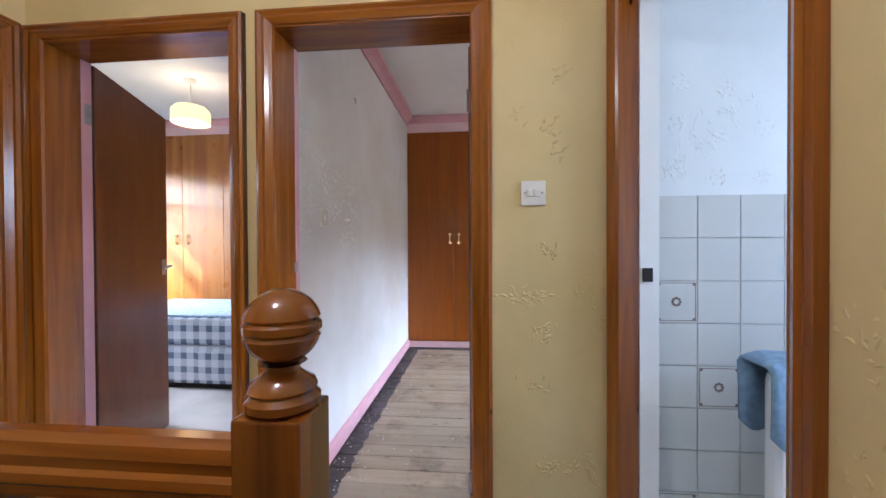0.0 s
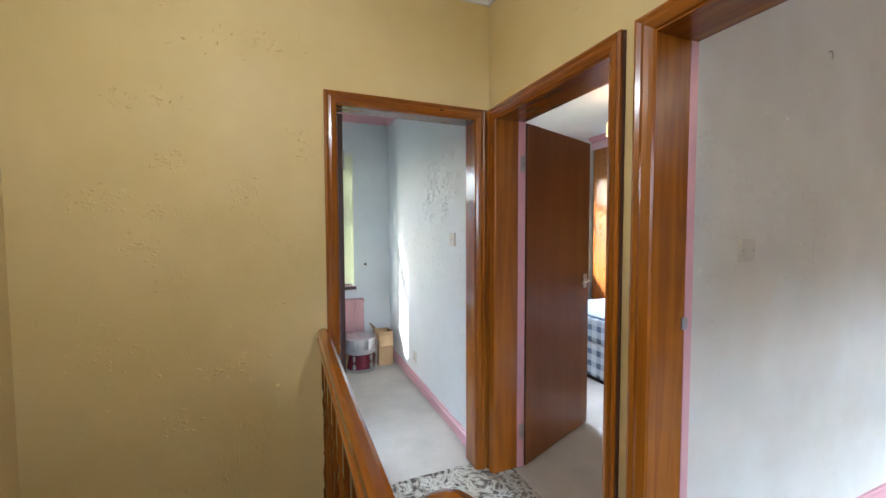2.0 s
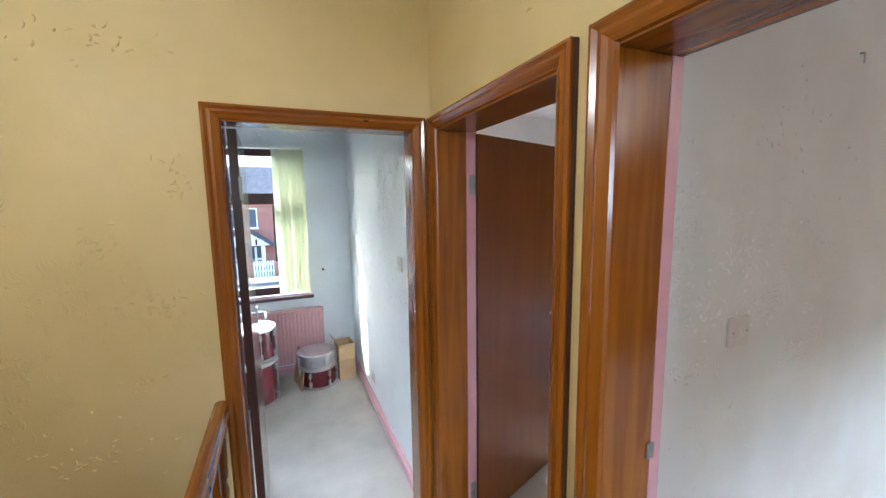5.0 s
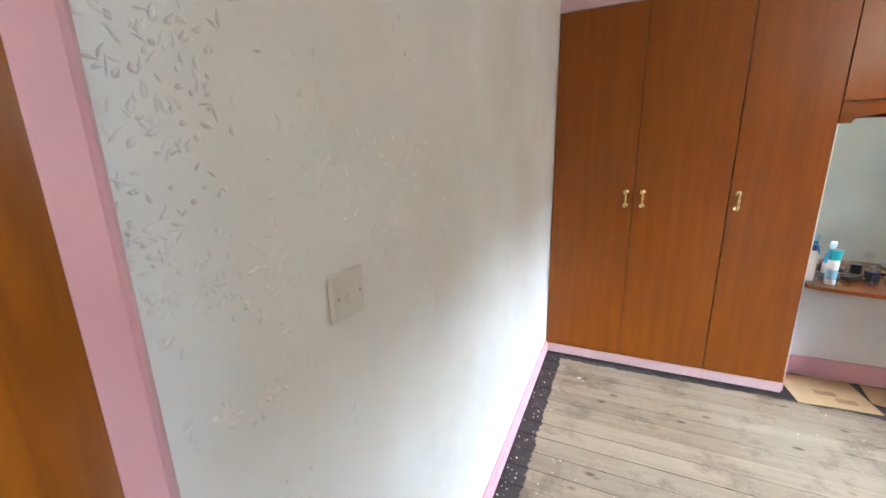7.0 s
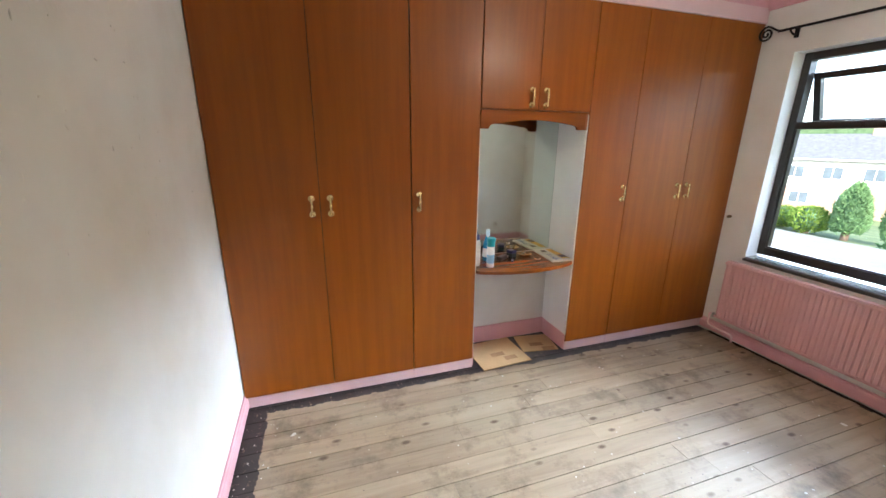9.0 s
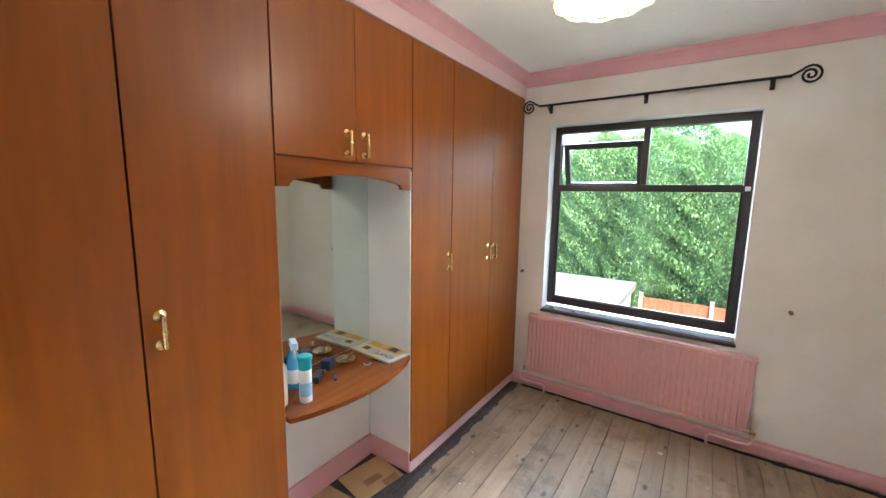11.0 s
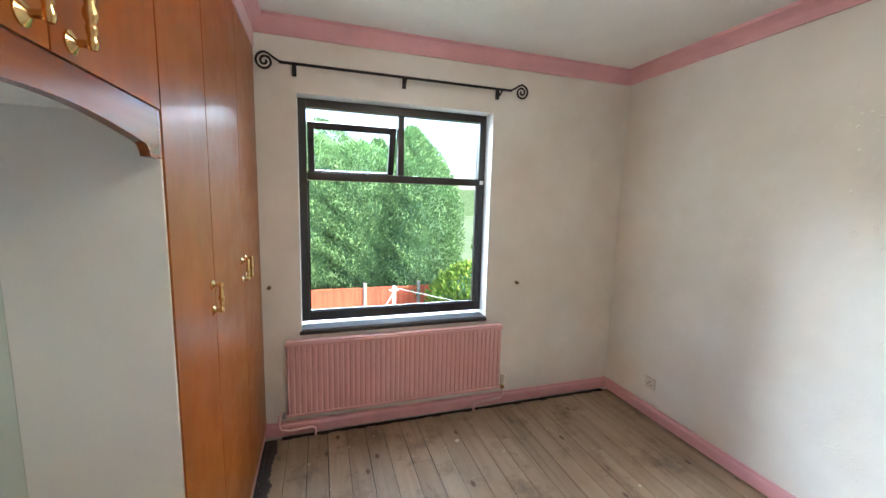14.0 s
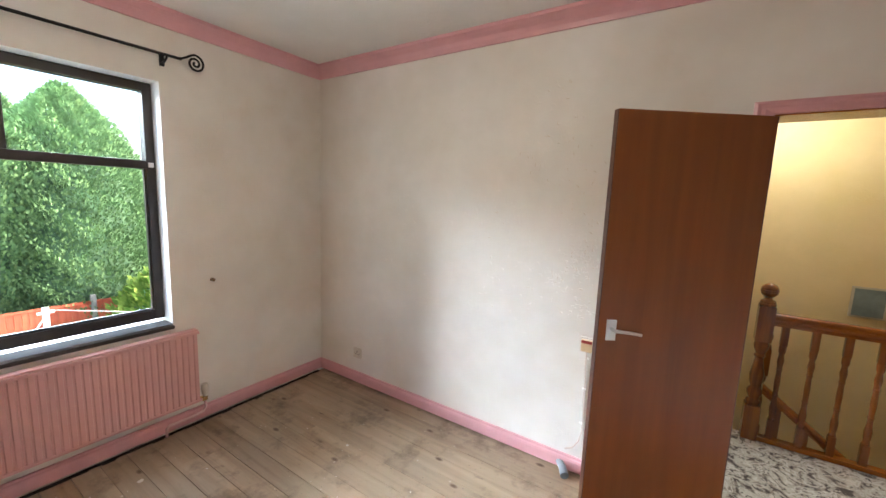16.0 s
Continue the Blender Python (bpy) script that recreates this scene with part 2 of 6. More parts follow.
def brick_mat(name, base, mortar, scale=1.0, local=False):
    m = Mat(name, 0.85)
    n = m.t.nodes.new("ShaderNodeTexBrick")
    v = m.t.nodes.new("ShaderNodeCombineXYZ")
    m.link(m.math("ADD", m.axis(m.pos, 0), m.axis(m.pos, 1)), v.inputs[0])
    m.link(m.axis(m.pos, 2), v.inputs[1])
    m.link(v.outputs[0], n.inputs["Vector"])
    n.inputs["Scale"].default_value = scale
    n.inputs["Brick Width"].default_value, n.inputs["Row Height"].default_value = 0.225, 0.075
    n.inputs["Mortar Size"].default_value = 0.008
    n.inputs["Color1"].default_value = (*base, 1)
    n.inputs["Color2"].default_value = (*(c * 0.7 for c in base), 1)
    n.inputs["Mortar"].default_value = (*mortar, 1)
    m.color(m.mix(m.ramp(m.noise(2.0), (0.3, 0.0), (0.7, 0.35)), n.outputs[0], tuple(c * 0.6 for c in base)))
    return m.m


def foliage(name, a, b):
    m = Mat(name, 0.9)
    m.b.inputs["Specular IOR Level"].default_value = 0.0
    c = m.mix(m.island(), a, b)
    c = m.mix(m.ramp(m.noise(0.9), (0.35, 0.0), (0.7, 0.5)), c, tuple(k * 0.55 for k in a))
    m.color(c)
    m.b.inputs["Subsurface Weight"].default_value = 0.0
    return m.m


YELLOW = plaster("yellow_wall_paint", (0.70, 0.555, 0.29), (0.58, 0.45, 0.19), 0.7, 0.62, (), 0.25)
WHITE = plaster("white_wall_paint", (0.76, 0.745, 0.715), (0.60, 0.55, 0.48), 0.95, 0.62, (), 0.10)
FRONT_WHITE = plaster("pale_wall_paint", (0.74, 0.76, 0.76), (0.66, 0.68, 0.68), 0.9, 0.43, (), 0.8)
CEILING = ceiling_mat()
PINK = plain("pink_gloss_paint", (0.62, 0.33, 0.36), 0.32, vary=0.08, scale=5)
PINK_PALE = plain("pale_pink_paint", (0.68, 0.47, 0.49), 0.45, vary=0.06, scale=4)
RAD_PINK = plain("radiator_pink_enamel", (0.64, 0.37, 0.365), 0.35, vary=0.05, scale=4)
PINE = timber("varnished_pine_upright", (0.195, 0.053, 0.003), (0.262, 0.078, 0.004), (0.305, 0.098, 0.006), 20, "Z", 0.20, 0.3, True, figure=0.45)
PINE_X = timber("varnished_pine_across", (0.195, 0.053, 0.003), (0.262, 0.078, 0.004), (0.305, 0.098, 0.006), 20, "X", 0.20, 0.3, True, figure=0.45)
PINE_Y = timber("varnished_pine_head", (0.195, 0.053, 0.003), (0.262, 0.078, 0.004), (0.305, 0.098, 0.006), 20, "Y", 0.20, 0.3, True, figure=0.45)
VENEER = timber("wardrobe_veneer", (0.215, 0.053, 0.0012), (0.240, 0.062, 0.0015), (0.262, 0.071, 0.0018), 22, "Z", 0.33, 0.0, figure=0.25)
VENEER.node_tree.nodes["Principled BSDF"].inputs["Specular IOR Level"].default_value = 0.4
VENEER_X = timber("wardrobe_veneer_across", (0.165, 0.038, 0.003), (0.195, 0.048, 0.004), (0.230, 0.060, 0.005), 22, "X", 0.19, 0.0, figure=0.4)
DOOR_WOOD = timber("door_veneer", (0.185, 0.050, 0.007), (0.205, 0.058, 0.008), (0.230, 0.068, 0.010), 16, "Z", 0.34, 0.0, figure=0.4)
DOOR_EDGE = timber("door_edge_wood", (0.045, 0.013, 0.007), (0.07, 0.02, 0.01), (0.09, 0.03, 0.014), 20, "Z", 0.4, 0.2)
BOARDS = floor_boards()
CARPET = leaf_carpet()
CREAM = mat_simple_carpet()
GLASS = glass_mat()
BLACK_FRAME = plain("black_stained_frame", (0.022, 0.016, 0.014), 0.35, vary=0.3)
BLACK_IRON = plain("black_iron", (0.012, 0.011, 0.011), 0.45, 0.6)
BROWN_FRAME = plain("brown_stained_frame", (0.055, 0.016, 0.013), 0.35, vary=0.3)
BRASS = plain("polished_brass", (0.78, 0.58, 0.28), 0.18, 1.0, vary=0.1)
CHROME = plain("satin_aluminium", (0.62, 0.62, 0.62), 0.3, 1.0, vary=0.1)
STEEL = plain("dull_steel", (0.42, 0.40, 0.38), 0.45, 0.9, vary=0.2)
PLASTIC = plain("white_plastic", (0.74, 0.72, 0.68), 0.35, vary=0.04)
SWITCH = plain("cream_plastic", (0.62, 0.58, 0.52), 0.35, vary=0.05)
WHITE_GLOSS = plain("white_gloss_paint", (0.78, 0.78, 0.77), 0.3, vary=0.05, scale=4)
PANEL = plain("white_melamine", (0.76, 0.76, 0.75), 0.4, vary=0.04, scale=3)
DARK = plain("dark_gap", (0.02, 0.015, 0.012), 0.9, vary=0.3)
MIRROR = plain("mirror_silver", (0.76, 0.85, 0.81), 0.015, 1.0, vary=0.0)

# ---- mesh helpers ----


def part(name, bm, mat, parent=None, label="", smooth=False, m=None):
    me = bpy.data.meshes.new(name)
    bm.normal_update()
    bm.to_mesh(me)
    bm.free()
    for k in (mat if isinstance(mat, (list, tuple)) else [mat]):
        me.materials.append(k)
    if smooth:
        me.shade_smooth()
        me.set_sharp_from_angle(angle=radians(38))
    ob = new(name, me)
    if parent is not None:
        ob.parent = parent
    if m is not None:
        ob.matrix_basis = m
    return tagged(ob, label)


def thing(name, x, y, z, label, category, group="", rz=0.0, kind=""):
    ob = new(name)
    ob.empty_display_size = 0.1
    ob.matrix_basis = pose(x, y, z, 0, 0, rz)
    return tagged(ob, label, category, group, kind)


def structure(name, bm, mat, label="", category=""):
    return tagged(part(name, bm, mat), label, category, "", "structure")


def box(bm, x0, x1, y0, y1, z0, z1, bevel=0.0, slot=0):
    vs = [bm.verts.new((x, y, z)) for x in (x0, x1) for y in (y0, y1) for z in (z0, z1)]
    fs = []
    for f in ((0, 1, 3, 2), (4, 6, 7, 5), (0, 4, 5, 1), (2, 3, 7, 6), (0, 2, 6, 4), (1, 5, 7, 3)):
        face = bm.faces.new([vs[i] for i in f])
        face.material_index = slot
        fs.append(face)
    if bevel:
        edges = list({e for f in fs for e in f.edges})
        bmesh.ops.bevel(bm, geom=edges, offset=bevel, segments=2, affect="EDGES", profile=0.6)
    return bm


def boxes(*rows, bevel=0.0):
    bm = bmesh.new()
    for r in rows:
        box(bm, *r, bevel=bevel)
    return bm


def lathe(bm, profile, seg=20, cx=0.0, cy=0.0, axis="Z"):
    """A turned solid: (radius, height) pairs from one end to the other."""
    rings = []
    for r, h in profile:
        ring = []
        for k in range(seg):
            a = 2 * math.pi * k / seg
            u, v = r * math.cos(a), r * math.sin(a)
            p = {"Z": (cx + u, cy + v, h), "X": (h, cx + u, cy + v), "Y": (cx + v, h, cy + u)}[axis]
            ring.append(bm.verts.new(p))
        rings.append(ring)
    for a, b in zip(rings, rings[1:]):
        for k in range(seg):
            bm.faces.new((a[k], a[(k + 1) % seg], b[(k + 1) % seg], b[k]))
    bm.faces.new(rings[0][::-1])
    bm.faces.new(rings[-1])
    return bm


def tube(bm, pts, r, seg=8, taper=None):
    pts = [Vector(p) for p in pts]
    rings = []
    prev = None
    for i, p in enumerate(pts):
        d = (pts[min(i + 1, len(pts) - 1)] - pts[max(i - 1, 0)]).normalized()
        n = (prev - d * prev.dot(d)) if prev is not None else d.orthogonal()
        n.normalize()
        prev = n
        b = d.cross(n)
        rr = r if taper is None else r * (1 + (taper - 1) * i / (len(pts) - 1))
        rings.append([bm.verts.new(p + (n * math.cos(2 * math.pi * k / seg) + b * math.sin(2 * math.pi * k / seg)) * rr) for k in range(seg)])
    for a, b in zip(rings, rings[1:]):
        for k in range(seg):
            bm.faces.new((a[k], a[(k + 1) % seg], b[(k + 1) % seg], b[k]))
    bm.faces.new(rings[0][::-1])
    bm.faces.new(rings[-1])
    return bm


def extrude_profile(bm, pts2, place, a, b):
    """Sweeps a closed 2D outline from a to b; place(u, v, w) gives the point."""
    ra = [bm.verts.new(place(u, v, a)) for u, v in pts2]
    rb = [bm.verts.new(place(u, v, b)) for u, v in pts2]
    n = len(pts2)
    for k in range(n):
        bm.faces.new((ra[k], ra[(k + 1) % n], rb[(k + 1) % n], rb[k]))
    bm.faces.new(ra[::-1])
    bm.faces.new(rb)
    bmesh.ops.recalc_face_normals(bm, faces=bm.faces[:])
    return bm


def wall(name, axis, c0, c1, u0, u1, z0, z1, holes, mats, label):
    """A wall with thickness from c0 to c1 on one axis and real openings (u from, u to, z from, z to). mats: low side, high side, reveals."""
    us = sorted({u0, u1, *(h[0] for h in holes), *(h[1] for h in holes)})
    zs = sorted({z0, z1, *(h[2] for h in holes), *(h[3] for h in holes)})
    bm = bmesh.new()
    P = (lambda u, c, z: (c, u, z)) if axis == "x" else (lambda u, c, z: (u, c, z))
    solid = {}
    for i in range(len(us) - 1):
        for j in range(len(zs) - 1):
            mu, mz = (us[i] + us[i + 1]) / 2, (zs[j] + zs[j + 1]) / 2
            solid[i, j] = not any(h[0] < mu < h[1] and h[2] < mz < h[3] for h in holes)

    def quad(ps, slot):
        f = bm.faces.new([bm.verts.new(p) for p in ps])
        f.material_index = slot
    for (i, j), s in solid.items():
        if not s:
            continue
        a, b, lo, hi = us[i], us[i + 1], zs[j], zs[j + 1]
        for c, slot in ((c0, 0), (c1, 1)):
            quad((P(a, c, lo), P(b, c, lo), P(b, c, hi), P(a, c, hi)), slot)
        if not solid.get((i - 1, j)):
            quad((P(a, c0, lo), P(a, c1, lo), P(a, c1, hi), P(a, c0, hi)), 2)
        if not solid.get((i + 1, j)):
            quad((P(b, c0, lo), P(b, c1, lo), P(b, c1, hi), P(b, c0, hi)), 2)
        if not solid.get((i, j - 1)):
            quad((P(a, c0, lo), P(b, c0, lo), P(b, c1, lo), P(a, c1, lo)), 2)
        if not solid.get((i, j + 1)):
            quad((P(a, c0, hi), P(b, c0, hi), P(b, c1, hi), P(a, c1, hi)), 2)
    bmesh.ops.remove_doubles(bm, verts=bm.verts[:], dist=0.0001)
    bmesh.ops.recalc_face_normals(bm, faces=bm.faces[:])
    return structure(name, bm, mats, label, "wall")


# ---- walls, floors, ceilings ----
D1, D2, D0, D3 = (-1.612, -0.83), (-0.647, 0.085), (0.572, 1.305), (0.63, 1.33)   # clear door openings
HEAD = 1.972
H1, H2, H0, H3 = ((a - 0.017, b + 0.017, 0.0, HEAD + 0.017) for a, b in (D1, D2, D0, D3))
XF = -3.90                                                                      # inner face of the front wall
wall("wall_landing_north", "y", YL, YB, XW, XR + 0.10, 0.0, 2.75, [H1, H2], [YELLOW, WHITE, WHITE], "yellow textured landing wall with two pine-framed doorways")
wall("wall_landing_west", "x", XW - 0.11, XW, YS, YL + 0.085, -2.6, 2.75, [H0], [FRONT_WHITE, YELLOW, WHITE], "yellow textured landing wall with one pine-framed doorway")
wall("wall_landing_east", "x", XR, XR + 0.12, YS, YL, -2.6, 2.75, [H3], [YELLOW, FRONT_WHITE, WHITE_GLOSS], "yellow textured landing wall with the bathroom doorway")
wall("wall_stairs_south", "y", YS - 0.12, YS, XW - 0.11, XR + 0.12, -2.6, 2.75, [], [WHITE, YELLOW, WHITE], "yellow textured wall beside the stairs")
WIN = (2.729, 4.022, 0.705, 2.185)
wall("wall_bedroom_east", "x", XE, XE + 0.26, YB - 0.1, 4.95, -2.7, 2.75, [WIN], [WHITE, brick_mat("house_brick", (0.34, 0.13, 0.08), (0.4, 0.37, 0.33)), WHITE_GLOSS], "off-white bedroom wall with the window opening")
wall("wall_bedroom_west", "x", XL - 0.11, XL, YB, 4.95, 0.0, 2.75, [], [FRONT_WHITE, WHITE, WHITE], "off-white textured bedroom wall with a light switch")
wall("wall_bedroom_south", "y", YL + 0.085, YB, XR + 0.10, XE, -2.6, 2.75, [], [FRONT_WHITE, WHITE, WHITE], "off-white textured bedroom wall beside the door")
wall("wall_bedroom_north", "y", YF + 0.60, YF + 0.72, -4.2, XE, -2.6, 2.75, [], [WHITE, WHITE, WHITE], "off-white wall behind the fitted wardrobes")
# bathroom
wall("wall_bathroom_north", "y", 1.465, YL + 0.085, XR + 0.12, 2.4, 0.0, 2.75, [], [FRONT_WHITE, WHITE, WHITE], "white bathroom wall with raised pattern above the tiles")
wall("wall_bathroom_east", "x", 2.4, 2.5, YS, 1.465, 0.0, 2.75, [(0.15, 1.05, 1.2, 2.15)], [FRONT_WHITE, WHITE, WHITE], "white bathroom wall with a window opening")
wall("wall_bathroom_south", "y", YS - 0.12, YS, XR + 0.12, 2.5, 0.0, 2.75, [], [WHITE, FRONT_WHITE, WHITE], "plain white bathroom wall")
# front rooms
W0, WB = (-0.45, 0.97, 0.76, 2.16), (2.2, 4.1, 0.78, 2.15)
wall("wall_front", "x", XF - 0.26, XF, -1.4, 4.95, -2.7, 2.75, [W0, WB], [brick_mat("front_brick", (0.34, 0.10, 0.06), (0.4, 0.37, 0.33)), FRONT_WHITE, WHITE_GLOSS], "pale front wall with two window openings")
wall("wall_small_room_north", "y", 1.372, 1.48, XF, XW - 0.11, 0.0, 2.75, [], [FRONT_WHITE, FRONT_WHITE, WHITE], "pale textured wall between the two front rooms")
wall("wall_small_room_south", "y", -1.4, -1.28, XF, XW - 0.11, 0.0, 2.75, [], [WHITE, FRONT_WHITE, WHITE], "plain pale wall of the small front room")
wall("wall_small_room_side", "x", XW - 0.11, XW, -1.4, YS - 0.12, 0.0, 2.75, [], [FRONT_WHITE, WHITE, WHITE], "plain pale wall of the small front room")

structure("ceiling_landing", boxes((XW - 0.11, XR + 0.12, YS - 0.12, YL + 0.1, HALL_CEIL, 2.76)), CEILING, "white textured landing ceiling", "ceiling")
structure("ceiling_bedroom", boxes((XL - 0.11, XE, YB - 0.1, 4.97, CEIL, 2.77)), CEILING, "white textured bedroom ceiling", "ceiling")
structure("ceiling_front_bedroom", boxes((XF, XL - 0.11, 1.48, 4.97, 2.62, 2.765)), CEILING, "white textured ceiling of the front bedroom", "ceiling")
structure("ceiling_small_room", boxes((XF, XW - 0.11, -1.4, 1.48, 2.60, 2.765)), CEILING, "white ceiling of the small front room", "ceiling")
structure("ceiling_bathroom", boxes((XR + 0.12, 2.5, YS - 0.12, 1.48, 2.60, 2.765)), CEILING, "white bathroom ceiling", "ceiling")
structure("roof_cover", boxes((XF - 0.5, XE + 0.5, -1.6, 5.2, 2.80, 2.95)), DARK, "dark roof slab over the rooms", "roof")

structure("floor_front_bedroom", boxes((XF, XL - 0.11, 1.48, 4.85, -0.12, 0.004)), CREAM, "cream fitted carpet", "floor")
structure("floor_small_room", boxes((XF, XW - 0.06, -1.28, 1.372, -0.12, 0.006)), CREAM, "cream fitted carpet", "floor")
structure("floor_bathroom", boxes((XR + 0.06, 2.4, YS, 1.48, -0.12, 0.004)), plain("bathroom_vinyl", (0.35, 0.33, 0.30), 0.4), "pale vinyl bathroom floor", "floor")
structure("floor_landing", boxes((XW - 0.06, XR + 0.06, 0.44, YB - 0.06, -0.14, 0.008), bevel=0.006), CARPET, "brown and cream leaf-patterned landing carpet", "floor")
sub = structure("floor_bedroom", boxes((XL, XE, YB - 0.06, 4.85, -0.16, -0.022)), DARK, "bare stripped pine floorboards with a dark painted margin", "floor")

# ---- trim: skirting, coving, door linings and architraves ----
SKIRT = [(0.0, 0.012), (0.020, 0.012), (0.020, 0.066), (0.016, 0.078), (0.010, 0.084), (0.008, 0.096), (0.0, 0.098)]
COVE = [(0.0, -0.092), (0.014, -0.092), (0.022, -0.070), (0.036, -0.048), (0.054, -0.034), (0.068, -0.026), (0.080, -0.020), (0.080, 0.0), (0.0, 0.0)]


def run(name, outline, axis, c, sign, a, b, z, mat, label):
    """A moulding along a wall: axis is the one it runs along, c the wall's face, sign the way it stands off."""
    place = (lambda u, v, w: (w, c + sign * u, z + v)) if axis == "x" else (lambda u, v, w: (c + sign * u, w, z + v))
    bm = extrude_profile(bmesh.new(), outline, place, a, b)
    return structure(name, bm, mat, label, "trim")


for nm, ax, c, s, a, b in (("baseboard", "y", XL, 1, YB + 0.02, YF + 0.018), ("baseboard", "x", YB, 1, 0.17, XE - 0.021), ("baseboard", "y", XE, -1, YB, YF + 0.018)):
    run(nm, SKIRT, ax, c, s, a, b, 0.0, PINK, "pink gloss skirting board")
for ax, c, s, a, b in (("y", XL, 1, YB, YF + 0.02), ("x", YB, 1, XL, XE), ("y", XE, -1, YB, YF + 0.02), ("x", YF + 0.02, -1, XL, XE)):
    run("coving", COVE, ax, c, s, a, b, CEIL, PINK, "pink painted ceiling coving")
for ax, c, s, a, b, z in (("x", 1.372, -1, XF, XW - 0.12, 0.0), ("y", XF, 1, -1.28, 1.35, 0.0), ("y", XL - 0.11, -1, 1.62, 4.2, 0.0), ("x", 1.62, 1, XF, -1.66, 0.0)):
    run("baseboard", SKIRT, ax, c, s, a, b, z, PINK, "pink gloss skirting board")
for ax, c, s, a, b, z in (("x", 1.372, -1, XF, XW - 0.12, 2.60), ("y", XF, 1, -1.28, 1.372, 2.60), ("x", 4.22, -1, XF, XL - 0.11, 2.62), ("y", XL - 0.11, -1, 1.62, 4.2, 2.62)):
    run("coving", COVE, ax, c, s, a, b, z, PINK, "pink painted ceiling coving")
for ax, c, s, a, b in (("y", XW, 1, YS, YL), ("x", YL, -1, XW, XR), ("y", XR, -1, YS, YL)):
    run("coving", COVE, ax, c, s, a, b, HALL_CEIL, WHITE_GLOSS, "white painted coving of the landing ceiling")
structure("trim_wardrobe_head", boxes((XL, XE, YF - 0.005, YF + 0.10, 2.413, 2.51)), PINK_PALE, "pale pink fascia above the fitted wardrobes", "trim")

ARCH = [(0.0, 0.0), (0.0, 0.020), (0.012, 0.024), (0.026, 0.017), (0.040, 0.020), (0.056, 0.014), (0.070, 0.010), (0.076, 0.0)]   # (out from the opening reversed, proud of the wall)


def architrave(axis, c, sign, a, b, wide_a, wide_b, mats, label, parent, top=None):
    """Three mitred boards round an opening from a to b on the face c. The thick edge lies outermost."""
    top = HEAD + 0.005 if top is None else top
    P = (lambda u, d, z: (u, c + sign * d, z)) if axis == "y" else (lambda u, d, z: (c + sign * d, u, z))

    def leg(u_in, u_out, side):
        w = abs(u_out - u_in)
        bm = bmesh.new()
        lo, hi = [], []
        for t, d in ARCH:
            k = 1 - t / 0.076
            u = u_in + (u_out - u_in) * k
            lo.append(bm.verts.new(P(u, d + 0.001, 0.004)))
            hi.append(bm.verts.new(P(u, d + 0.001, top + k * 0.055)))
        n = len(lo)
        for k in range(n):
            bm.faces.new((lo[k], lo[(k + 1) % n], hi[(k + 1) % n], hi[k]))
        bm.faces.new(lo)
        bm.faces.new(hi)
        bmesh.ops.recalc_face_normals(bm, faces=bm.faces[:])
        part("architrave", bm, mats[0], parent)
        return w
    leg(a, a - wide_a, -1)
    leg(b, b + wide_b, 1)
    bm = bmesh.new()
    lo, hi = [], []
    for t, d in ARCH:
        k = 1 - t / 0.076
        lo.append(bm.verts.new(P(a - wide_a * k, d + 0.001, top + k * 0.055)))
        hi.append(bm.verts.new(P(b + wide_b * k, d + 0.001, top + k * 0.055)))
    n = len(lo)
    for k in range(n):
        bm.faces.new((lo[k], lo[(k + 1) % n], hi[(k + 1) % n], hi[k]))
    bm.faces.new(lo)
    bm.faces.new(hi)
    bmesh.ops.recalc_face_normals(bm, faces=bm.faces[:])
    part("architrave_head", bm, mats[1], parent)


def lining(axis, c0, c1, a, b, mats, parent):
    """The jambs and head of a doorway."""
    P = (lambda u0, u1, d0, d1, z0, z1: (u0, u1, d0, d1, z0, z1)) if axis == "y" else (lambda u0, u1, d0, d1, z0, z1: (d0, d1, u0, u1, z0, z1))
    e = 0.003
    part("jamb", boxes(P(a - 0.016, a, c0 - e, c1 + e, 0.009, HEAD), bevel=0.002), mats[0], parent)
    part("jamb", boxes(P(b, b + 0.016, c0 - e, c1 + e, 0.009, HEAD), bevel=0.002), mats[0], parent)
    part("head", boxes(P(a - 0.016, b + 0.016, c0 - e, c1 + e, HEAD + 0.001, HEAD + 0.0165), bevel=0.002), mats[1], parent)


def frame_thing(label):
    ob = thing("door_frame", 0, 0, 0, label, "door frame", kind="structure")
    return ob


f1 = frame_thing("varnished pine door frame with moulded architrave")
architrave("y", YL, -1, D1[0], D1[1], 0.076, 0.063, (PINE, PINE_X), "", f1)
architrave("y", YB, 1, D1[0], D1[1], 0.055, 0.022, (PINK, PINK), "", f1)
lining("y", YL, YB, D1[0], D1[1], (PINE, PINE_X), f1)
part("rebate", boxes((D1[0] - 0.001, D1[0] + 0.002, YB - 0.042, YB + 0.003, 0.009, HEAD), (D1[1] - 0.002, D1[1] + 0.001, YB - 0.042, YB + 0.003, 0.009, HEAD)), PINK, f1, "pink painted rebate")
part("scribed_edge", boxes((D1[1] + 0.0635, D1[1] + 0.0690, YL - 0.013, YL - 0.001, 0.009, HEAD + 0.058)), DOOR_EDGE, f1, "dark unvarnished outer edge")
for hz in (0.22, 1.74):
    part("hinge_plate", boxes((D1[0] + 0.0025, D1[0] + 0.0055, YB - 0.030, YB + 0.001, hz - 0.045, hz + 0.045), bevel=0.001), STEEL, f1, "dull steel hinge plate")
f2 = frame_thing("varnished pine door frame, pink on the bedroom side")
architrave("y", YL, -1, D2[0], D2[1], 0.066, 0.075, (PINE, PINE_X), "", f2)
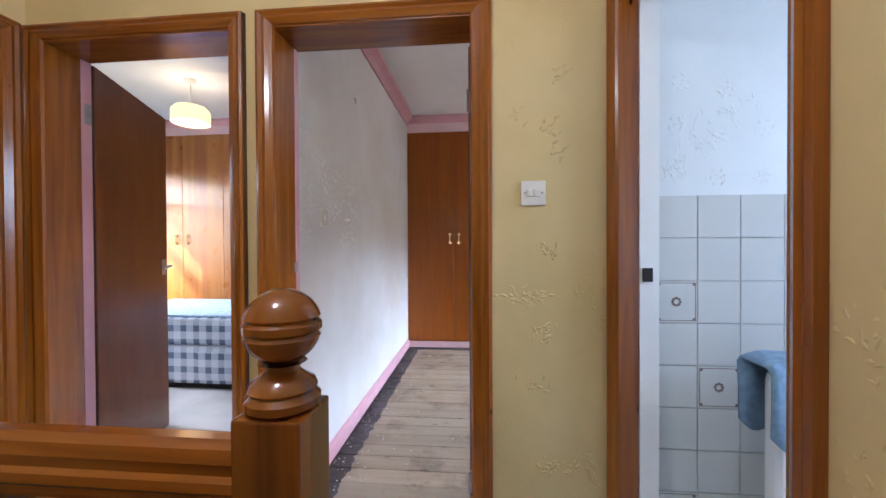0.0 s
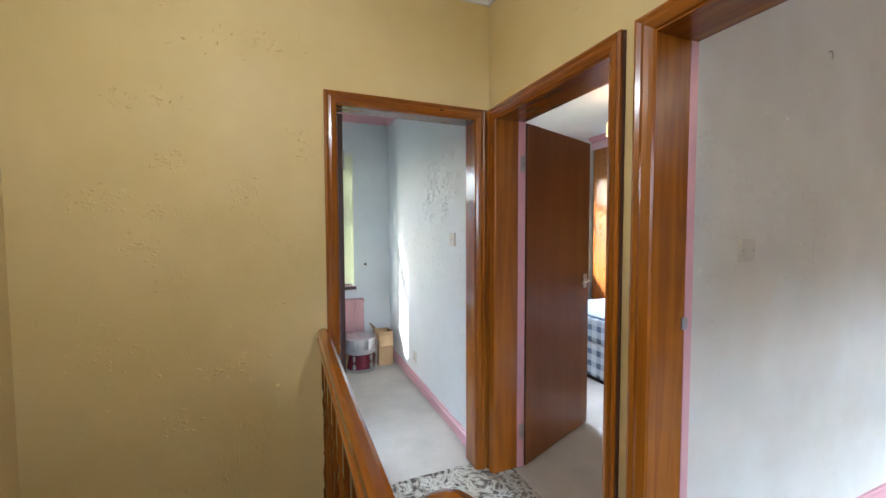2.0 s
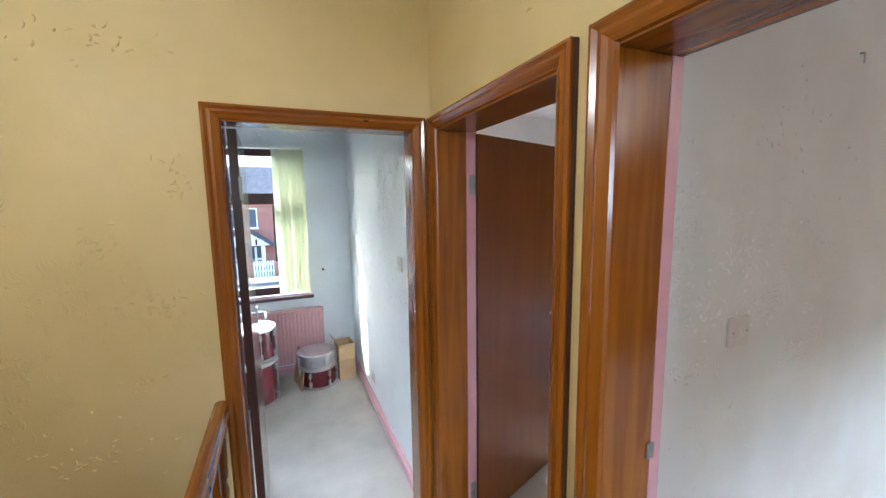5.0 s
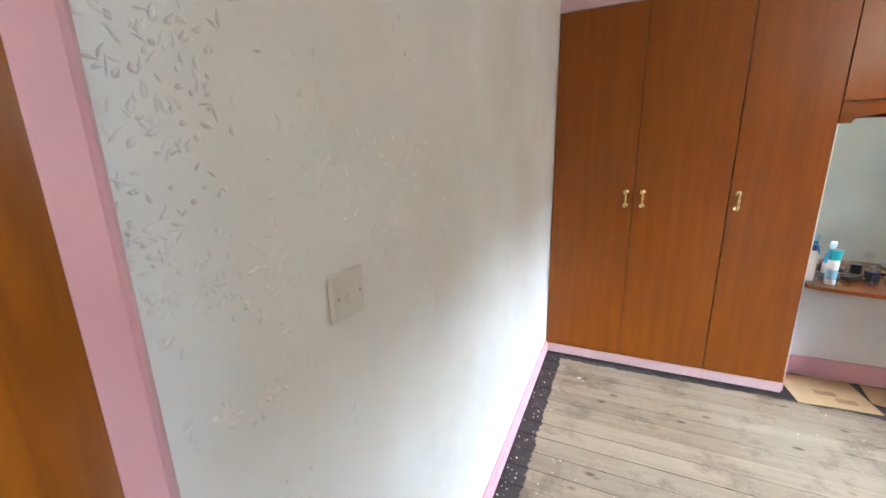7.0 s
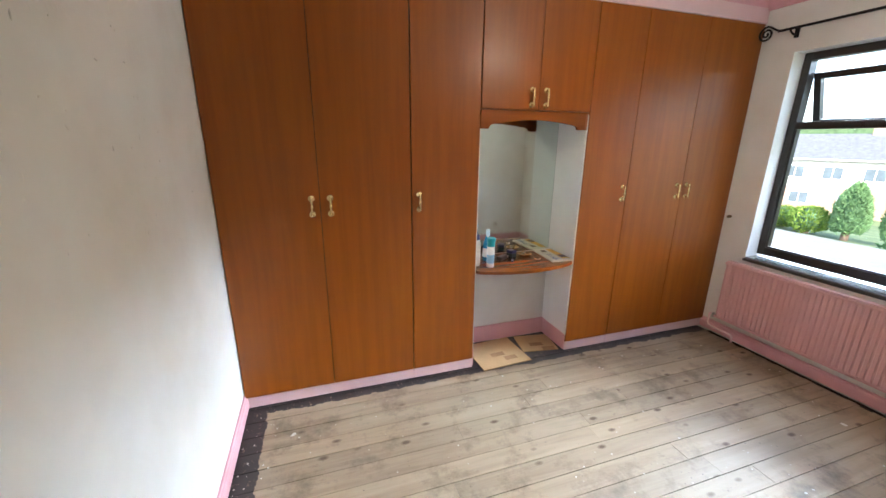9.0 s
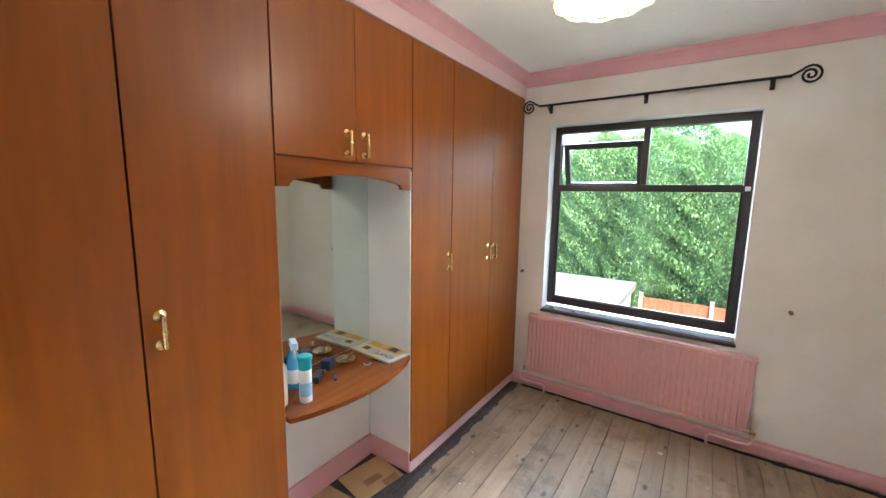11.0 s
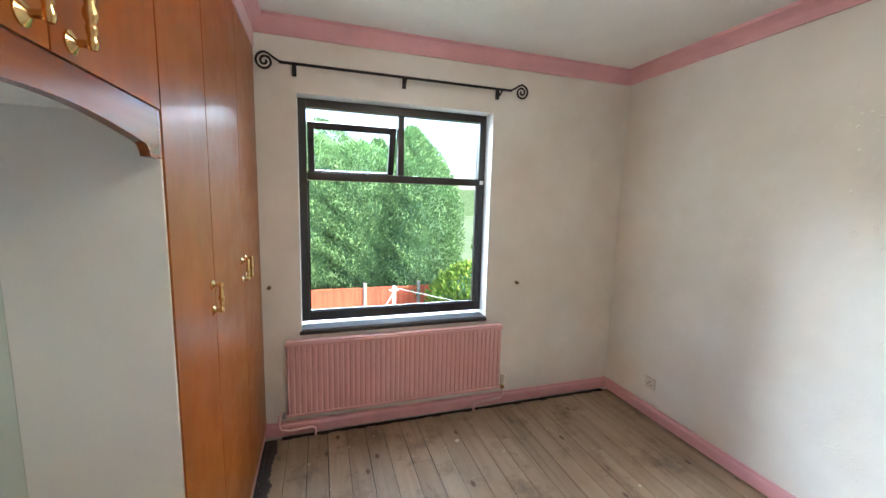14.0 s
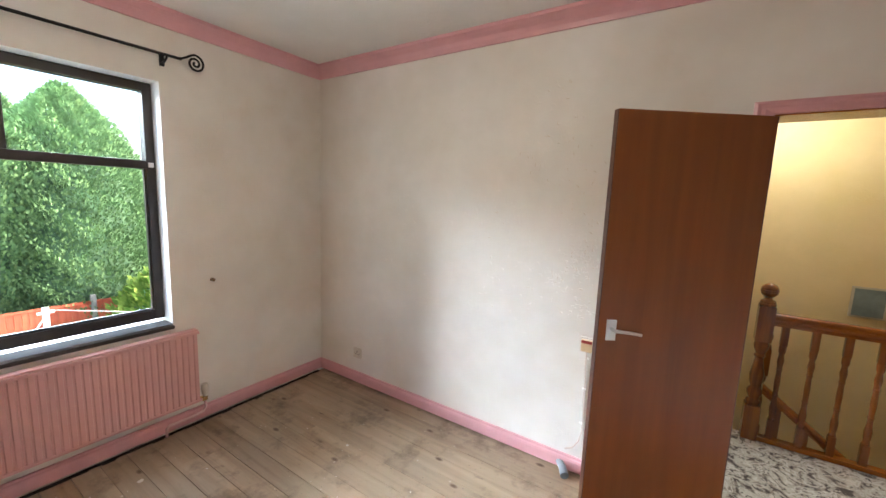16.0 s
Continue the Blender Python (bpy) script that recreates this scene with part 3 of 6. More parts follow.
architrave("y", YB, 1, D2[0], D2[1], 0.036, 0.075, (PINK, PINK), "", f2)
lining("y", YL, YB, D2[0], D2[1], (PINE, PINE_X), f2)
part("rebate", boxes((D2[0] - 0.001, D2[0] + 0.002, YB - 0.030, YB + 0.003, 0.009, HEAD), (D2[1] - 0.002, D2[1] + 0.001, YB - 0.030, YB + 0.003, 0.009, HEAD)), PINK, f2, "pink painted rebate")
f0 = frame_thing("varnished pine door frame with moulded architrave")
architrave("x", XW, 1, D0[0], D0[1], 0.063, 0.060, (PINE, PINE_Y), "", f0)
architrave("x", XW - 0.11, -1, D0[0], D0[1], 0.07, 0.04, (PINK, PINK), "", f0)
lining("x", XW - 0.11, XW, D0[0], D0[1], (PINE, PINE_Y), f0)
for hz in (0.22, 1.72):
    part("hinge_plate", boxes((XW - 0.104, XW - 0.074, D0[0] + 0.0005, D0[0] + 0.0035, hz - 0.045, hz + 0.045), bevel=0.001), STEEL, f0, "dull steel hinge plate")
f3 = frame_thing("varnished pine door frame with a white painted rear half")
architrave("x", XR, -1, D3[0], D3[1], 0.062, 0.055, (PINE, PINE_Y), "", f3)
lining("x", XR, XR + 0.06, D3[0], D3[1], (PINE, PINE_Y), f3)
part("rear_lining", boxes((XR + 0.064, XR + 0.125, D3[0] - 0.012, D3[0] + 0.006, 0.008, HEAD - 0.02), (XR + 0.064, XR + 0.125, D3[1] - 0.006, D3[1] + 0.012, 0.008, HEAD - 0.02), (XR + 0.064, XR + 0.125, D3[0] + 0.007, D3[1] - 0.007, HEAD - 0.01, HEAD + 0.008)), WHITE_GLOSS, f3, "white gloss rear lining")
part("keep", boxes((XR + 0.07, XR + 0.10, D3[1] - 0.020, D3[1] - 0.0065, 1.03, 1.075), bevel=0.003), DARK, f3, "dark metal latch keep")
part("keep", boxes((D2[0] + 0.0025, D2[0] + 0.007, 1.528, 1.552, 1.045, 1.085), bevel=0.001), STEEL, f2, "dull metal latch keep")


# ---- doors ----
def lever(parent, x, y, z, face, reach, mat=CHROME):
    """A lever handle on a back plate; face is the side of the leaf along local y, reach the way the lever points along x."""
    part("handle_plate", boxes((x - 0.022, x + 0.022, min(y, y + face * 0.006), max(y, y + face * 0.006), z - 0.045, z + 0.050), bevel=0.002), mat, parent, "satin aluminium back plate")
    bm = bmesh.new()
    tube(bm, [(x, y + face * 0.004, z + 0.01), (x, y + face * 0.035, z + 0.01), (x + reach * 0.012, y + face * 0.046, z + 0.01), (x + reach * 0.06, y + face * 0.048, z + 0.006), (x + reach * 0.115, y + face * 0.046, z - 0.004)], 0.0085, 10, 0.75)
    part("lever", bm, mat, parent, "satin aluminium lever handle", smooth=True)


def leaf(x, y, rz, width, label, swing, mat=DOOR_WOOD):
    """A flush door leaf hinged at (x, y); it runs along local +x, and its thickness lies on the side `swing` of local y."""
    d = thing("door", x, y, 0.012, label, "door", "interior doors", rz)
    y0, y1 = (0.0, 0.035) if swing > 0 else (-0.035, 0.0)
    part("leaf", boxes((0.004, width, y0, y1, 0.0, 1.955), bevel=0.0015), mat, d)
    part("edge_strip", boxes((-0.001, 0.0035, y0 + 0.001, y1 - 0.001, 0.0, 1.954), (width + 0.0005, width + 0.004, y0 + 0.001, y1 - 0.001, 0.0, 1.954)), DOOR_EDGE, d, "dark lipping on the door edge")
    for face, yy in ((-1, y0), (1, y1)):
        lever(d, width - 0.055, yy, 1.01, face, -1)
    for z in (0.18, 1.72):
        bm = boxes((-0.032, -0.002, (y0 if swing < 0 else y1) - 0.002, (y0 if swing < 0 else y1) + 0.002, z - 0.045, z + 0.045))
        lathe(bm, [(0.006, z - 0.047), (0.006, z + 0.047)], 8, -0.004, (y0 if swing < 0 else y1))
        part("hinge", bm, STEEL, d, "dull steel butt hinge")
    return d


leaf(0.074, 1.60, 36, 0.682, "dark veneered flush bedroom door standing open into the room", -1)
leaf(D1[0] + 0.006, YB + 0.012, 111, 0.745, "brown veneered flush bedroom door standing ajar", 1)
# this leaf has a paler, glossier veneer than the other two
leaf(XW - 0.112, D0[0] + 0.004, 182, 0.72, "pale veneered flush door standing open into the small room", -1, timber("pale_door_veneer", (0.26, 0.16, 0.10), (0.33, 0.21, 0.14), (0.40, 0.27, 0.19), 16, "Z", 0.16, 0.6))


# ---- fitted wardrobes ----
def ornate_handle(parent, x, z, y=0.0, h=0.105, front=-1):
    """A small brass pull with a rosette at each end and a ringed grip."""
    for s in (-1, 1):
        bm = bmesh.new()
        zz = z + s * h * 0.42
        lathe(bm, [(0.0175, y), (0.0175, y - 0.003), (0.012, y - 0.006), (0.006, y - 0.010), (0.006, y - 0.026)], 12, x, zz, "Y")
        part("rosette", bm, BRASS, parent, "polished brass rosette", smooth=True)
    bm = bmesh.new()
    prof = []
    for k in range(17):
        t = k / 16
        r = 0.0052 + 0.0026 * abs(math.sin(t * math.pi * 5)) + (0.0022 if 0.4 < t < 0.6 else 0)
        prof.append((r, z - h / 2 + h * t))
    lathe(bm, prof, 10, x, y - 0.028)
    part("grip", bm, BRASS, parent, "polished brass ringed grip", smooth=True)


def cupboard(x0, x1, z0, z1, leaves, label, handles, hz, mat=VENEER, plinth=True):
    """A fitted unit: carcass, door leaves with 3 mm gaps, handles, and its pink plinth."""
    w = thing("wardrobe_unit", x0, YF, 0.0, label, "wardrobe", "fitted wardrobe units")
    wd = x1 - x0
    part("carcass", boxes((0.002, wd - 0.002, 0.021, 0.595, z0, z1 - 0.002)), DARK if z0 < 1 else mat, w, "dark carcass behind the doors")
    step = wd / leaves
    for k in range(leaves):
        d = part("wardrobe_door", boxes((k * step + 0.0018, (k + 1) * step - 0.0018, 0.0, 0.018, z0 + 0.002, z1 - 0.003), bevel=0.0012), mat, w)
        for hx in handles:
            if k * step <= hx - x0 < (k + 1) * step:
                ornate_handle(d, hx - x0, hz, 0.0)
    if plinth:
        part("plinth", boxes((0.0, wd, 0.006, 0.024, 0.006, 0.076)), PINK_PALE, w, "pale pink plinth")
    return w


cupboard(XL + 0.004, 0.365, 0.078, 2.412, 2, "tall double wardrobe unit in red-brown veneer, closed", (-0.203, -0.103), 1.225)
cupboard(0.367, 0.797, 0.078, 2.412, 1, "tall single wardrobe unit in red-brown veneer, closed", (0.412,), 1.225)
cupboard(1.577, 1.963, 0.078, 2.412, 1, "tall single wardrobe unit in red-brown veneer, closed", (1.925,), 1.225)
cupboard(1.965, XE - 0.003, 0.078, 2.412, 2, "tall double wardrobe unit in red-brown veneer, closed", (2.438, 2.532), 1.225)
cupboard(0.799, 1.575, 1.768, 2.412, 2, "bridging cupboard in red-brown veneer above the dressing recess", (1.135, 1.235), 1.842, plinth=False)

# recess between the wardrobes: mirror, side panels, shelf, shaped valance
NB = YF + 0.325
niche = thing("dressing_recess", 0.799, YF, 0.0, "dressing recess with white side panels between the wardrobes", "dressing table")
part("side_panel", boxes((0.0, 0.010, 0.022, 0.325, 0.14, 1.7545)), PANEL, niche, "white melamine side panel")
part("side_panel", boxes((0.766, 0.776, 0.004, 0.325, 0.14, 1.7545)), PANEL, niche, "white melamine side panel")
part("panel_lipping", boxes((0.7505, 0.7655, 0.000, 0.012, 1.655, 1.766), (0.7765, 0.7775, -0.001, 0.02, 0.08, 1.766)), VENEER, niche, "veneered lipping strip")
part("back_panel", boxes((0.010, 0.766, 0.326, 0.340, 0.0, 1.76)), WHITE, niche, "off-white painted back")
part("plinth", boxes((0.0, 0.777, 0.308, 0.3255, 0.012, 0.145), (0.0, 0.012, 0.02, 0.308, 0.012, 0.145), (0.764, 0.7765, 0.008, 0.308, 0.012, 0.145), bevel=0.003), PINK, niche, "pink gloss skirting")
part("cupboard_floor", boxes((0.0, 0.775, 0.020, 0.325, 1.755, 1.766)), PANEL, niche, "white underside board")
bm = bmesh.new()
N = 28
outline = [(0.0, 1.765), (0.748, 1.765), (0.748, 1.655)]
outline += [(0.748 - 0.052, 1.655), (0.748 - 0.058, 1.668), (0.748 - 0.068, 1.678), (0.748 - 0.082, 1.682)]
for k in range(N + 1):
    t = k / N
    outline.append((0.748 - 0.095 - (0.748 - 0.19) * t, 1.684 + 0.026 * math.sin(math.pi * t)))
outline += [(0.082, 1.682), (0.068, 1.678), (0.058, 1.668), (0.052, 1.655), (0.0, 1.655)]
extrude_profile(bm, outline, lambda u, v, w: (u, w, v), -0.002, 0.018)
part("valance", bm, VENEER_X, niche, "shaped veneered valance with an arched lower edge")
bm = bmesh.new()
outline = [(0.011, 0.325), (0.011, 0.0)]
for k in range(15):
    t = k / 14
    outline.append((0.011 + 0.745 * t, -0.01 - 0.085 * math.sin(math.pi * t) ** 0.8))
outline += [(0.765, 0.0), (0.765, 0.325)]
extrude_profile(bm, outline, lambda u, v, w: (u, v, w), 0.722, 0.744)
part("shelf", bm, VENEER_X, niche, "veneered dressing shelf with a bowed front")
mir = thing("mirror", 0.812, NB - 0.006, 0.75, "frameless wall mirror at the back of the dressing recess", "mirror")
part("edge", boxes((0.7512, 0.7545, 0.001, 0.006, 0.0, 1.003)), DARK, mir, "dark mirror edge")
part("silvering", boxes((0.0, 0.751, 0.0, 0.005, 0.0, 1.003)), MIRROR, mir)
sk = thing("spotlight_pair", 1.331, NB - 0.008, 1.738, "two small black spotlights under the bridging cupboard", "lamp")
for dx in (-0.017, 0.017):
    bm = lathe(bmesh.new(), [(0.008, -0.032), (0.009, -0.030), (0.009, -0.008), (0.006, 0.0)], 14, dx, 0.0, "Y")
    part("barrel", bm, BLACK_IRON, sk, smooth=True)


# ---- bedroom window ----
def pane(parent, m, w, h, name="pane"):
    bm = boxes((-0.003, 0.003, 0.0, w, 0.0, h))
    g = part(name, bm, GLASS, parent, m=m)
    g.visible_shadow = False
    return g


win = thing("window", XE + 0.115, WIN[0], WIN[2] + 0.03, "black-stained timber window with one top-hung light open", "window", kind="structure")
wy, wz = WIN[1] - WIN[0], WIN[3] - WIN[2] - 0.03
part("window_frame", boxes((0, 0.07, 0.0, 0.048, 0, wz), (0, 0.07, wy - 0.048, wy, 0, wz), (0, 0.07, 0.048, wy - 0.048, wz - 0.05, wz), (0, 0.07, 0.048, wy - 0.048, 0.0, 0.06), bevel=0.003), BLACK_FRAME, win)
TR, MU = 0.945, 0.610
part("transom", boxes((-0.003, 0.067, 0.0485, wy - 0.0485, TR, TR + 0.05), bevel=0.003), BLACK_FRAME, win)
part("mullion", boxes((-0.002, 0.066, MU, MU + 0.042, TR + 0.0505, wz - 0.0505), bevel=0.003), BLACK_FRAME, win)
part("bead", boxes((0.010, 0.022, 0.0485, wy - 0.0485, 0.0605, 0.072), (0.010, 0.022, 0.0485, 0.060, 0.072, TR - 0.002), (0.010, 0.022, wy - 0.060, wy - 0.0485, 0.072, TR - 0.002)), BLACK_FRAME, win)
pane(win, Matrix.Translation((0.04, 0.05, 0.06)), wy - 0.1, TR - 0.06)
pane(win, Matrix.Translation((0.04, 0.048, TR + 0.05)), MU - 0.05, wz - TR - 0.10)
sh, sw = wz - TR - 0.135, wy - 0.05 - MU - 0.046
tilt = Matrix.Translation((0.068, MU + 0.044, wz - 0.125)) @ Matrix.Rotation(radians(-20), 4, "Y")
sash = part("casement", boxes((-0.02, 0.02, 0.0, 0.042, -sh, 0.0), (-0.02, 0.02, sw - 0.042, sw, -sh, 0.0), (-0.02, 0.02, 0.042, sw - 0.042, -0.045, 0.0), (-0.02, 0.02, 0.042, sw - 0.042, -sh, -sh + 0.045), bevel=0.003), BLACK_FRAME, win, "top-hung casement tilted outwards", m=tilt)
pane(sash, Matrix.Translation((0.0, 0.040, -sh + 0.044)), sw - 0.08, sh - 0.088)
part("stay", tube(bmesh.new(), [(-0.03, sw * 0.5, -sh + 0.03), (-0.05, sw * 0.5 + 0.03, -sh + 0.01), (-0.08, sw * 0.5 + 0.02, -sh - 0.005)], 0.005, 8), CHROME, sash, "metal casement stay")
part("catch", boxes((-0.014, -0.003, 0.012, 0.040, TR + 0.010, TR + 0.038), bevel=0.002), PLASTIC, win, "white plastic window catch")
sill = part("window_sill", boxes((-0.128, 0.0, -0.006, wy + 0.012, -0.052, -0.030), bevel=0.004), BLACK_FRAME, win, "dark painted window sill edge")
part("sill_top", boxes((-0.118, -0.001, 0.001, wy - 0.001, -0.0295, -0.018)), plain("sill_gloss", (0.17, 0.18, 0.20), 0.12, coat=0.6), win, "glossy grey-painted sill board")

# curtain pole with scrolled ends
pole = thing("curtain_pole", XE - 0.075, 3.37, 2.325, "black iron curtain pole with scrolled ends", "curtain pole")
part("rod", lathe(bmesh.new(), [(0.0085, -0.735), (0.0085, 0.735)], 12, 0, 0, "Y"), BLACK_IRON, pole, smooth=True)
for s in (-1, 1):
    pts = [(0, s * 0.70, 0.0), (0, s * 0.735, 0.004), (0, s * 0.765, 0.020), (0, s * 0.790, 0.038)]
    for k in range(34):
        a = math.pi / 2 - k * 0.36
        r = 0.050 * (1 - k / 38)
        pts.append((0, s * (0.812 + r * math.cos(a)), -0.004 + r * math.sin(a)))
    part("scroll", tube(bmesh.new(), pts, 0.0065, 8), BLACK_IRON, pole, "iron scroll finial", smooth=True)
for yy in (-0.66, 0.0, 0.66):
    bm = boxes((0.060, 0.074, yy - 0.012, yy + 0.012, -0.05, 0.02), bevel=0.002)
    tube(bm, [(0.066, yy, -0.035), (0.03, yy, -0.030), (0.0, yy, -0.014), (0.0, yy, 0.0)], 0.006, 8)
    part("bracket", bm, BLACK_IRON, pole, "iron wall bracket")


# ---- radiator ----
def radiator(x, y, z, length, height, face, label, mat=RAD_PINK):
    """A panel radiator standing off a wall; face is the way along x that it faces."""
    r = thing("radiator", x, y, z, label, "radiator")
    s = face
    bm = bmesh.new()
    n = int(length / 0.034)
    pts = [(0.0, 0.0)]
    for k in range(n):
        a = 0.015 + (length - 0.03) * k / n
        st = (length - 0.03) / n
        pts += [(0.062, a), (0.062, a + st * 0.55), (0.054, a + st * 0.68), (0.054, a + st * 0.9)]
    pts = [(0.030, 0.004)] + pts[1:] + [(0.062, length - 0.012), (0.030, length - 0.004)]
    extrude_profile(bm, pts, lambda u, v, w: (s * u, v, w), 0.030, height - 0.034)
    part("panel", bm, mat, r)
    for nm, z0, z1 in (("top_seam", height - 0.034, height - 0.014), ("bottom_seam", 0.012, 0.030)):
        part(nm, boxes((min(s * 0.028, s * 0.064), max(s * 0.028, s * 0.064), 0.0, length, z0, z1), bevel=0.005), mat, r)
    part("top_grille", boxes((min(s * 0.012, s * 0.058), max(s * 0.012, s * 0.058), 0.006, length - 0.006, height - 0.013, height - 0.002), bevel=0.003), mat, r)
    for q in (0.15, length - 0.19):
        part("bracket", boxes((min(0, s * 0.03), max(0, s * 0.03), q, q + 0.04, 0.05, height - 0.06)), mat, r)
    return r


rad = radiator(XE, 2.605, 0.145, 1.515, 0.515, -1, "pink enamelled panel radiator below the window")
part("pipe", tube(bmesh.new(), [(-0.045, 1.53, 0.03), (-0.045, 1.562, 0.025), (-0.05, 1.565, -0.05), (-0.05, 1.55, -0.078), (-0.055, 1.50, -0.085), (-0.055, 1.36, -0.080), (-0.055, 1.345, -0.09), (-0.055, 1.342, -0.14)], 0.0085, 10), PINK_PALE, rad, "pale pink copper pipe", smooth=True)
part("pipe", tube(bmesh.new(), [(-0.045, -0.022, 0.03), (-0.048, -0.024, -0.045), (-0.052, -0.005, -0.068), (-0.055, 0.06, -0.075), (-0.055, 0.20, -0.073), (-0.055, 0.212, -0.085), (-0.055, 0.214, -0.14)], 0.0085, 10), PINK_PALE, rad, "pale pink copper pipe", smooth=True)
part("valve", lathe(bmesh.new(), [(0.012, 0.0), (0.014, 0.02), (0.014, 0.045), (0.020, 0.05), (0.022, 0.11), (0.017, 0.12)], 16, -0.045, -0.024), SWITCH, rad, "cream thermostatic valve", smooth=True)
part("valve_body", boxes((-0.060, -0.030, -0.034, 0.004, 0.005, 0.034), bevel=0.004), BRASS, rad, "brass valve body")
part("lockshield", lathe(bmesh.new(), [(0.011, 0.0), (0.011, 0.03), (0.009, 0.04)], 12, -0.045, 1.532), STEEL, rad, smooth=True)


# ---- switches, sockets, hooks ----
def plate(x, y, z, axis, sign, label, rocker=1, w=0.086, double=False, mat=SWITCH):
    """A wall plate on a face; axis is the wall's normal."""
    rz = {("y", -1): 0, ("y", 1): 180, ("x", 1): 90, ("x", -1): -90}[axis, sign]
    s = thing("light_switch" if rocker else "socket", x, y, z, label, "switch" if rocker else "socket", rz=rz)
    part("plate", boxes((-w / 2, w / 2, -0.011, -0.001, -0.043, 0.043), bevel=0.003), mat, s)
    if rocker:
        for dx in ((-0.011, 0.011) if double else (0.0,)):
            part("rocker", boxes((dx - 0.009, dx + 0.009, -0.017, -0.0115, -0.013, 0.013), bevel=0.003), mat, s)
    else:
        part("pin_holes", boxes((-0.004, 0.004, -0.0125, -0.0112, 0.006, 0.018), (-0.018, -0.008, -0.0125, -0.0112, -0.014, -0.008), (0.008, 0.018, -0.0125, -0.0112, -0.014, -0.008)), DARK, s, "dark pin holes")
    for dx in (-1, 1):
        part("screw", lathe(bmesh.new(), [(0.0035, -0.0125), (0.0035, -0.0112)], 10, dx * w * 0.35, 0.0, "Y"), STEEL, s, "small steel screw")
    return s


plate(0.306, YL, 1.335, "y", -1, "white two-gang light switch on the yellow wall", double=True, mat=PLASTIC)
plate(XL, 1.918, 1.295, "x", 1, "cream light switch on the textured bedroom wall")
plate(-2.147, 1.372, 1.313, "y", -1, "cream light switch on the pale wall")
plate(2.555, YB, 0.262, "y", 1, "cream single socket above the pink skirting", rocker=0)
plate(-3.0, 1.372, 0.25, "y", -1, "small cream socket above the skirting", rocker=0)
box_s = plate(0.748, YB, 0.79, "y", 1, "cream surface outlet box with a loose hanging flex", rocker=0)
part("box_body", boxes((-0.030, 0.030, -0.036, -0.012, -0.034, 0.034), bevel=0.004), plain("aged_cream_plastic", (0.62, 0.45, 0.26), 0.4), box_s, "yellowed cream box")
part("red_mark", boxes((-0.028, 0.028, -0.0375, -0.0362, 0.016, 0.032)), plain("red_plastic", (0.35, 0.04, 0.03), 0.4), box_s, "red strip")
part("flex", tube(bmesh.new(), [(0.0, -0.02, -0.036), (0.0, -0.012, -0.12), (0.006, -0.010, -0.22), (0.004, -0.008, -0.32), (0.012, -0.008, -0.44), (0.012, -0.010, -0.52), (0.0, -0.014, -0.58), (-0.03, -0.018, -0.63), (-0.07, -0.03, -0.645)], 0.0035, 6), plain("flex_cream", (0.55, 0.45, 0.38), 0.5), box_s, "thin cream flex", smooth=True)
for z in (-0.08, -0.26, -0.47):
    part("clip", boxes((-0.006, 0.012, -0.016, -0.004, z - 0.004, z + 0.004)), PLASTIC, box_s, "white cable clip")


def knob(x, y, z, axis, sign, label):
    k = thing("wall_hook", x, y, z, label, "hook", "wall hooks")
    s = 1 if sign > 0 else -1
    prof = [(0.012, 0.0), (0.012, s * 0.004), (0.006, s * 0.006), (0.006, s * 0.016), (0.012, s * 0.020), (0.012, s * 0.026), (0.006, s * 0.030)]
    part("stud", lathe(bmesh.new(), prof, 12, 0, 0, axis), BRASS_DULL, k, smooth=True)


BRASS_DULL = plain("tarnished_brass", (0.16, 0.11, 0.06), 0.4, 0.8)
knob(XE, 2.485, 0.965, "X", -1, "small tarnished curtain tie-back stud")
knob(XE, 4.205, 1.005, "X", -1, "small tarnished curtain tie-back stud")
knob(XF, 1.10, 1.02, "X", 1, "small tarnished curtain tie-back stud")
nail = thing("nail_hook", XL, 2.424, 2.085, "small bent metal hook in the bedroom wall", "hook")
part("nail", tube(bmesh.new(), [(0.0, 0, 0.016), (0.010, 0, 0.016), (0.012, 0, 0.008), (0.012, 0, -0.016)], 0.003, 6), STEEL, nail)


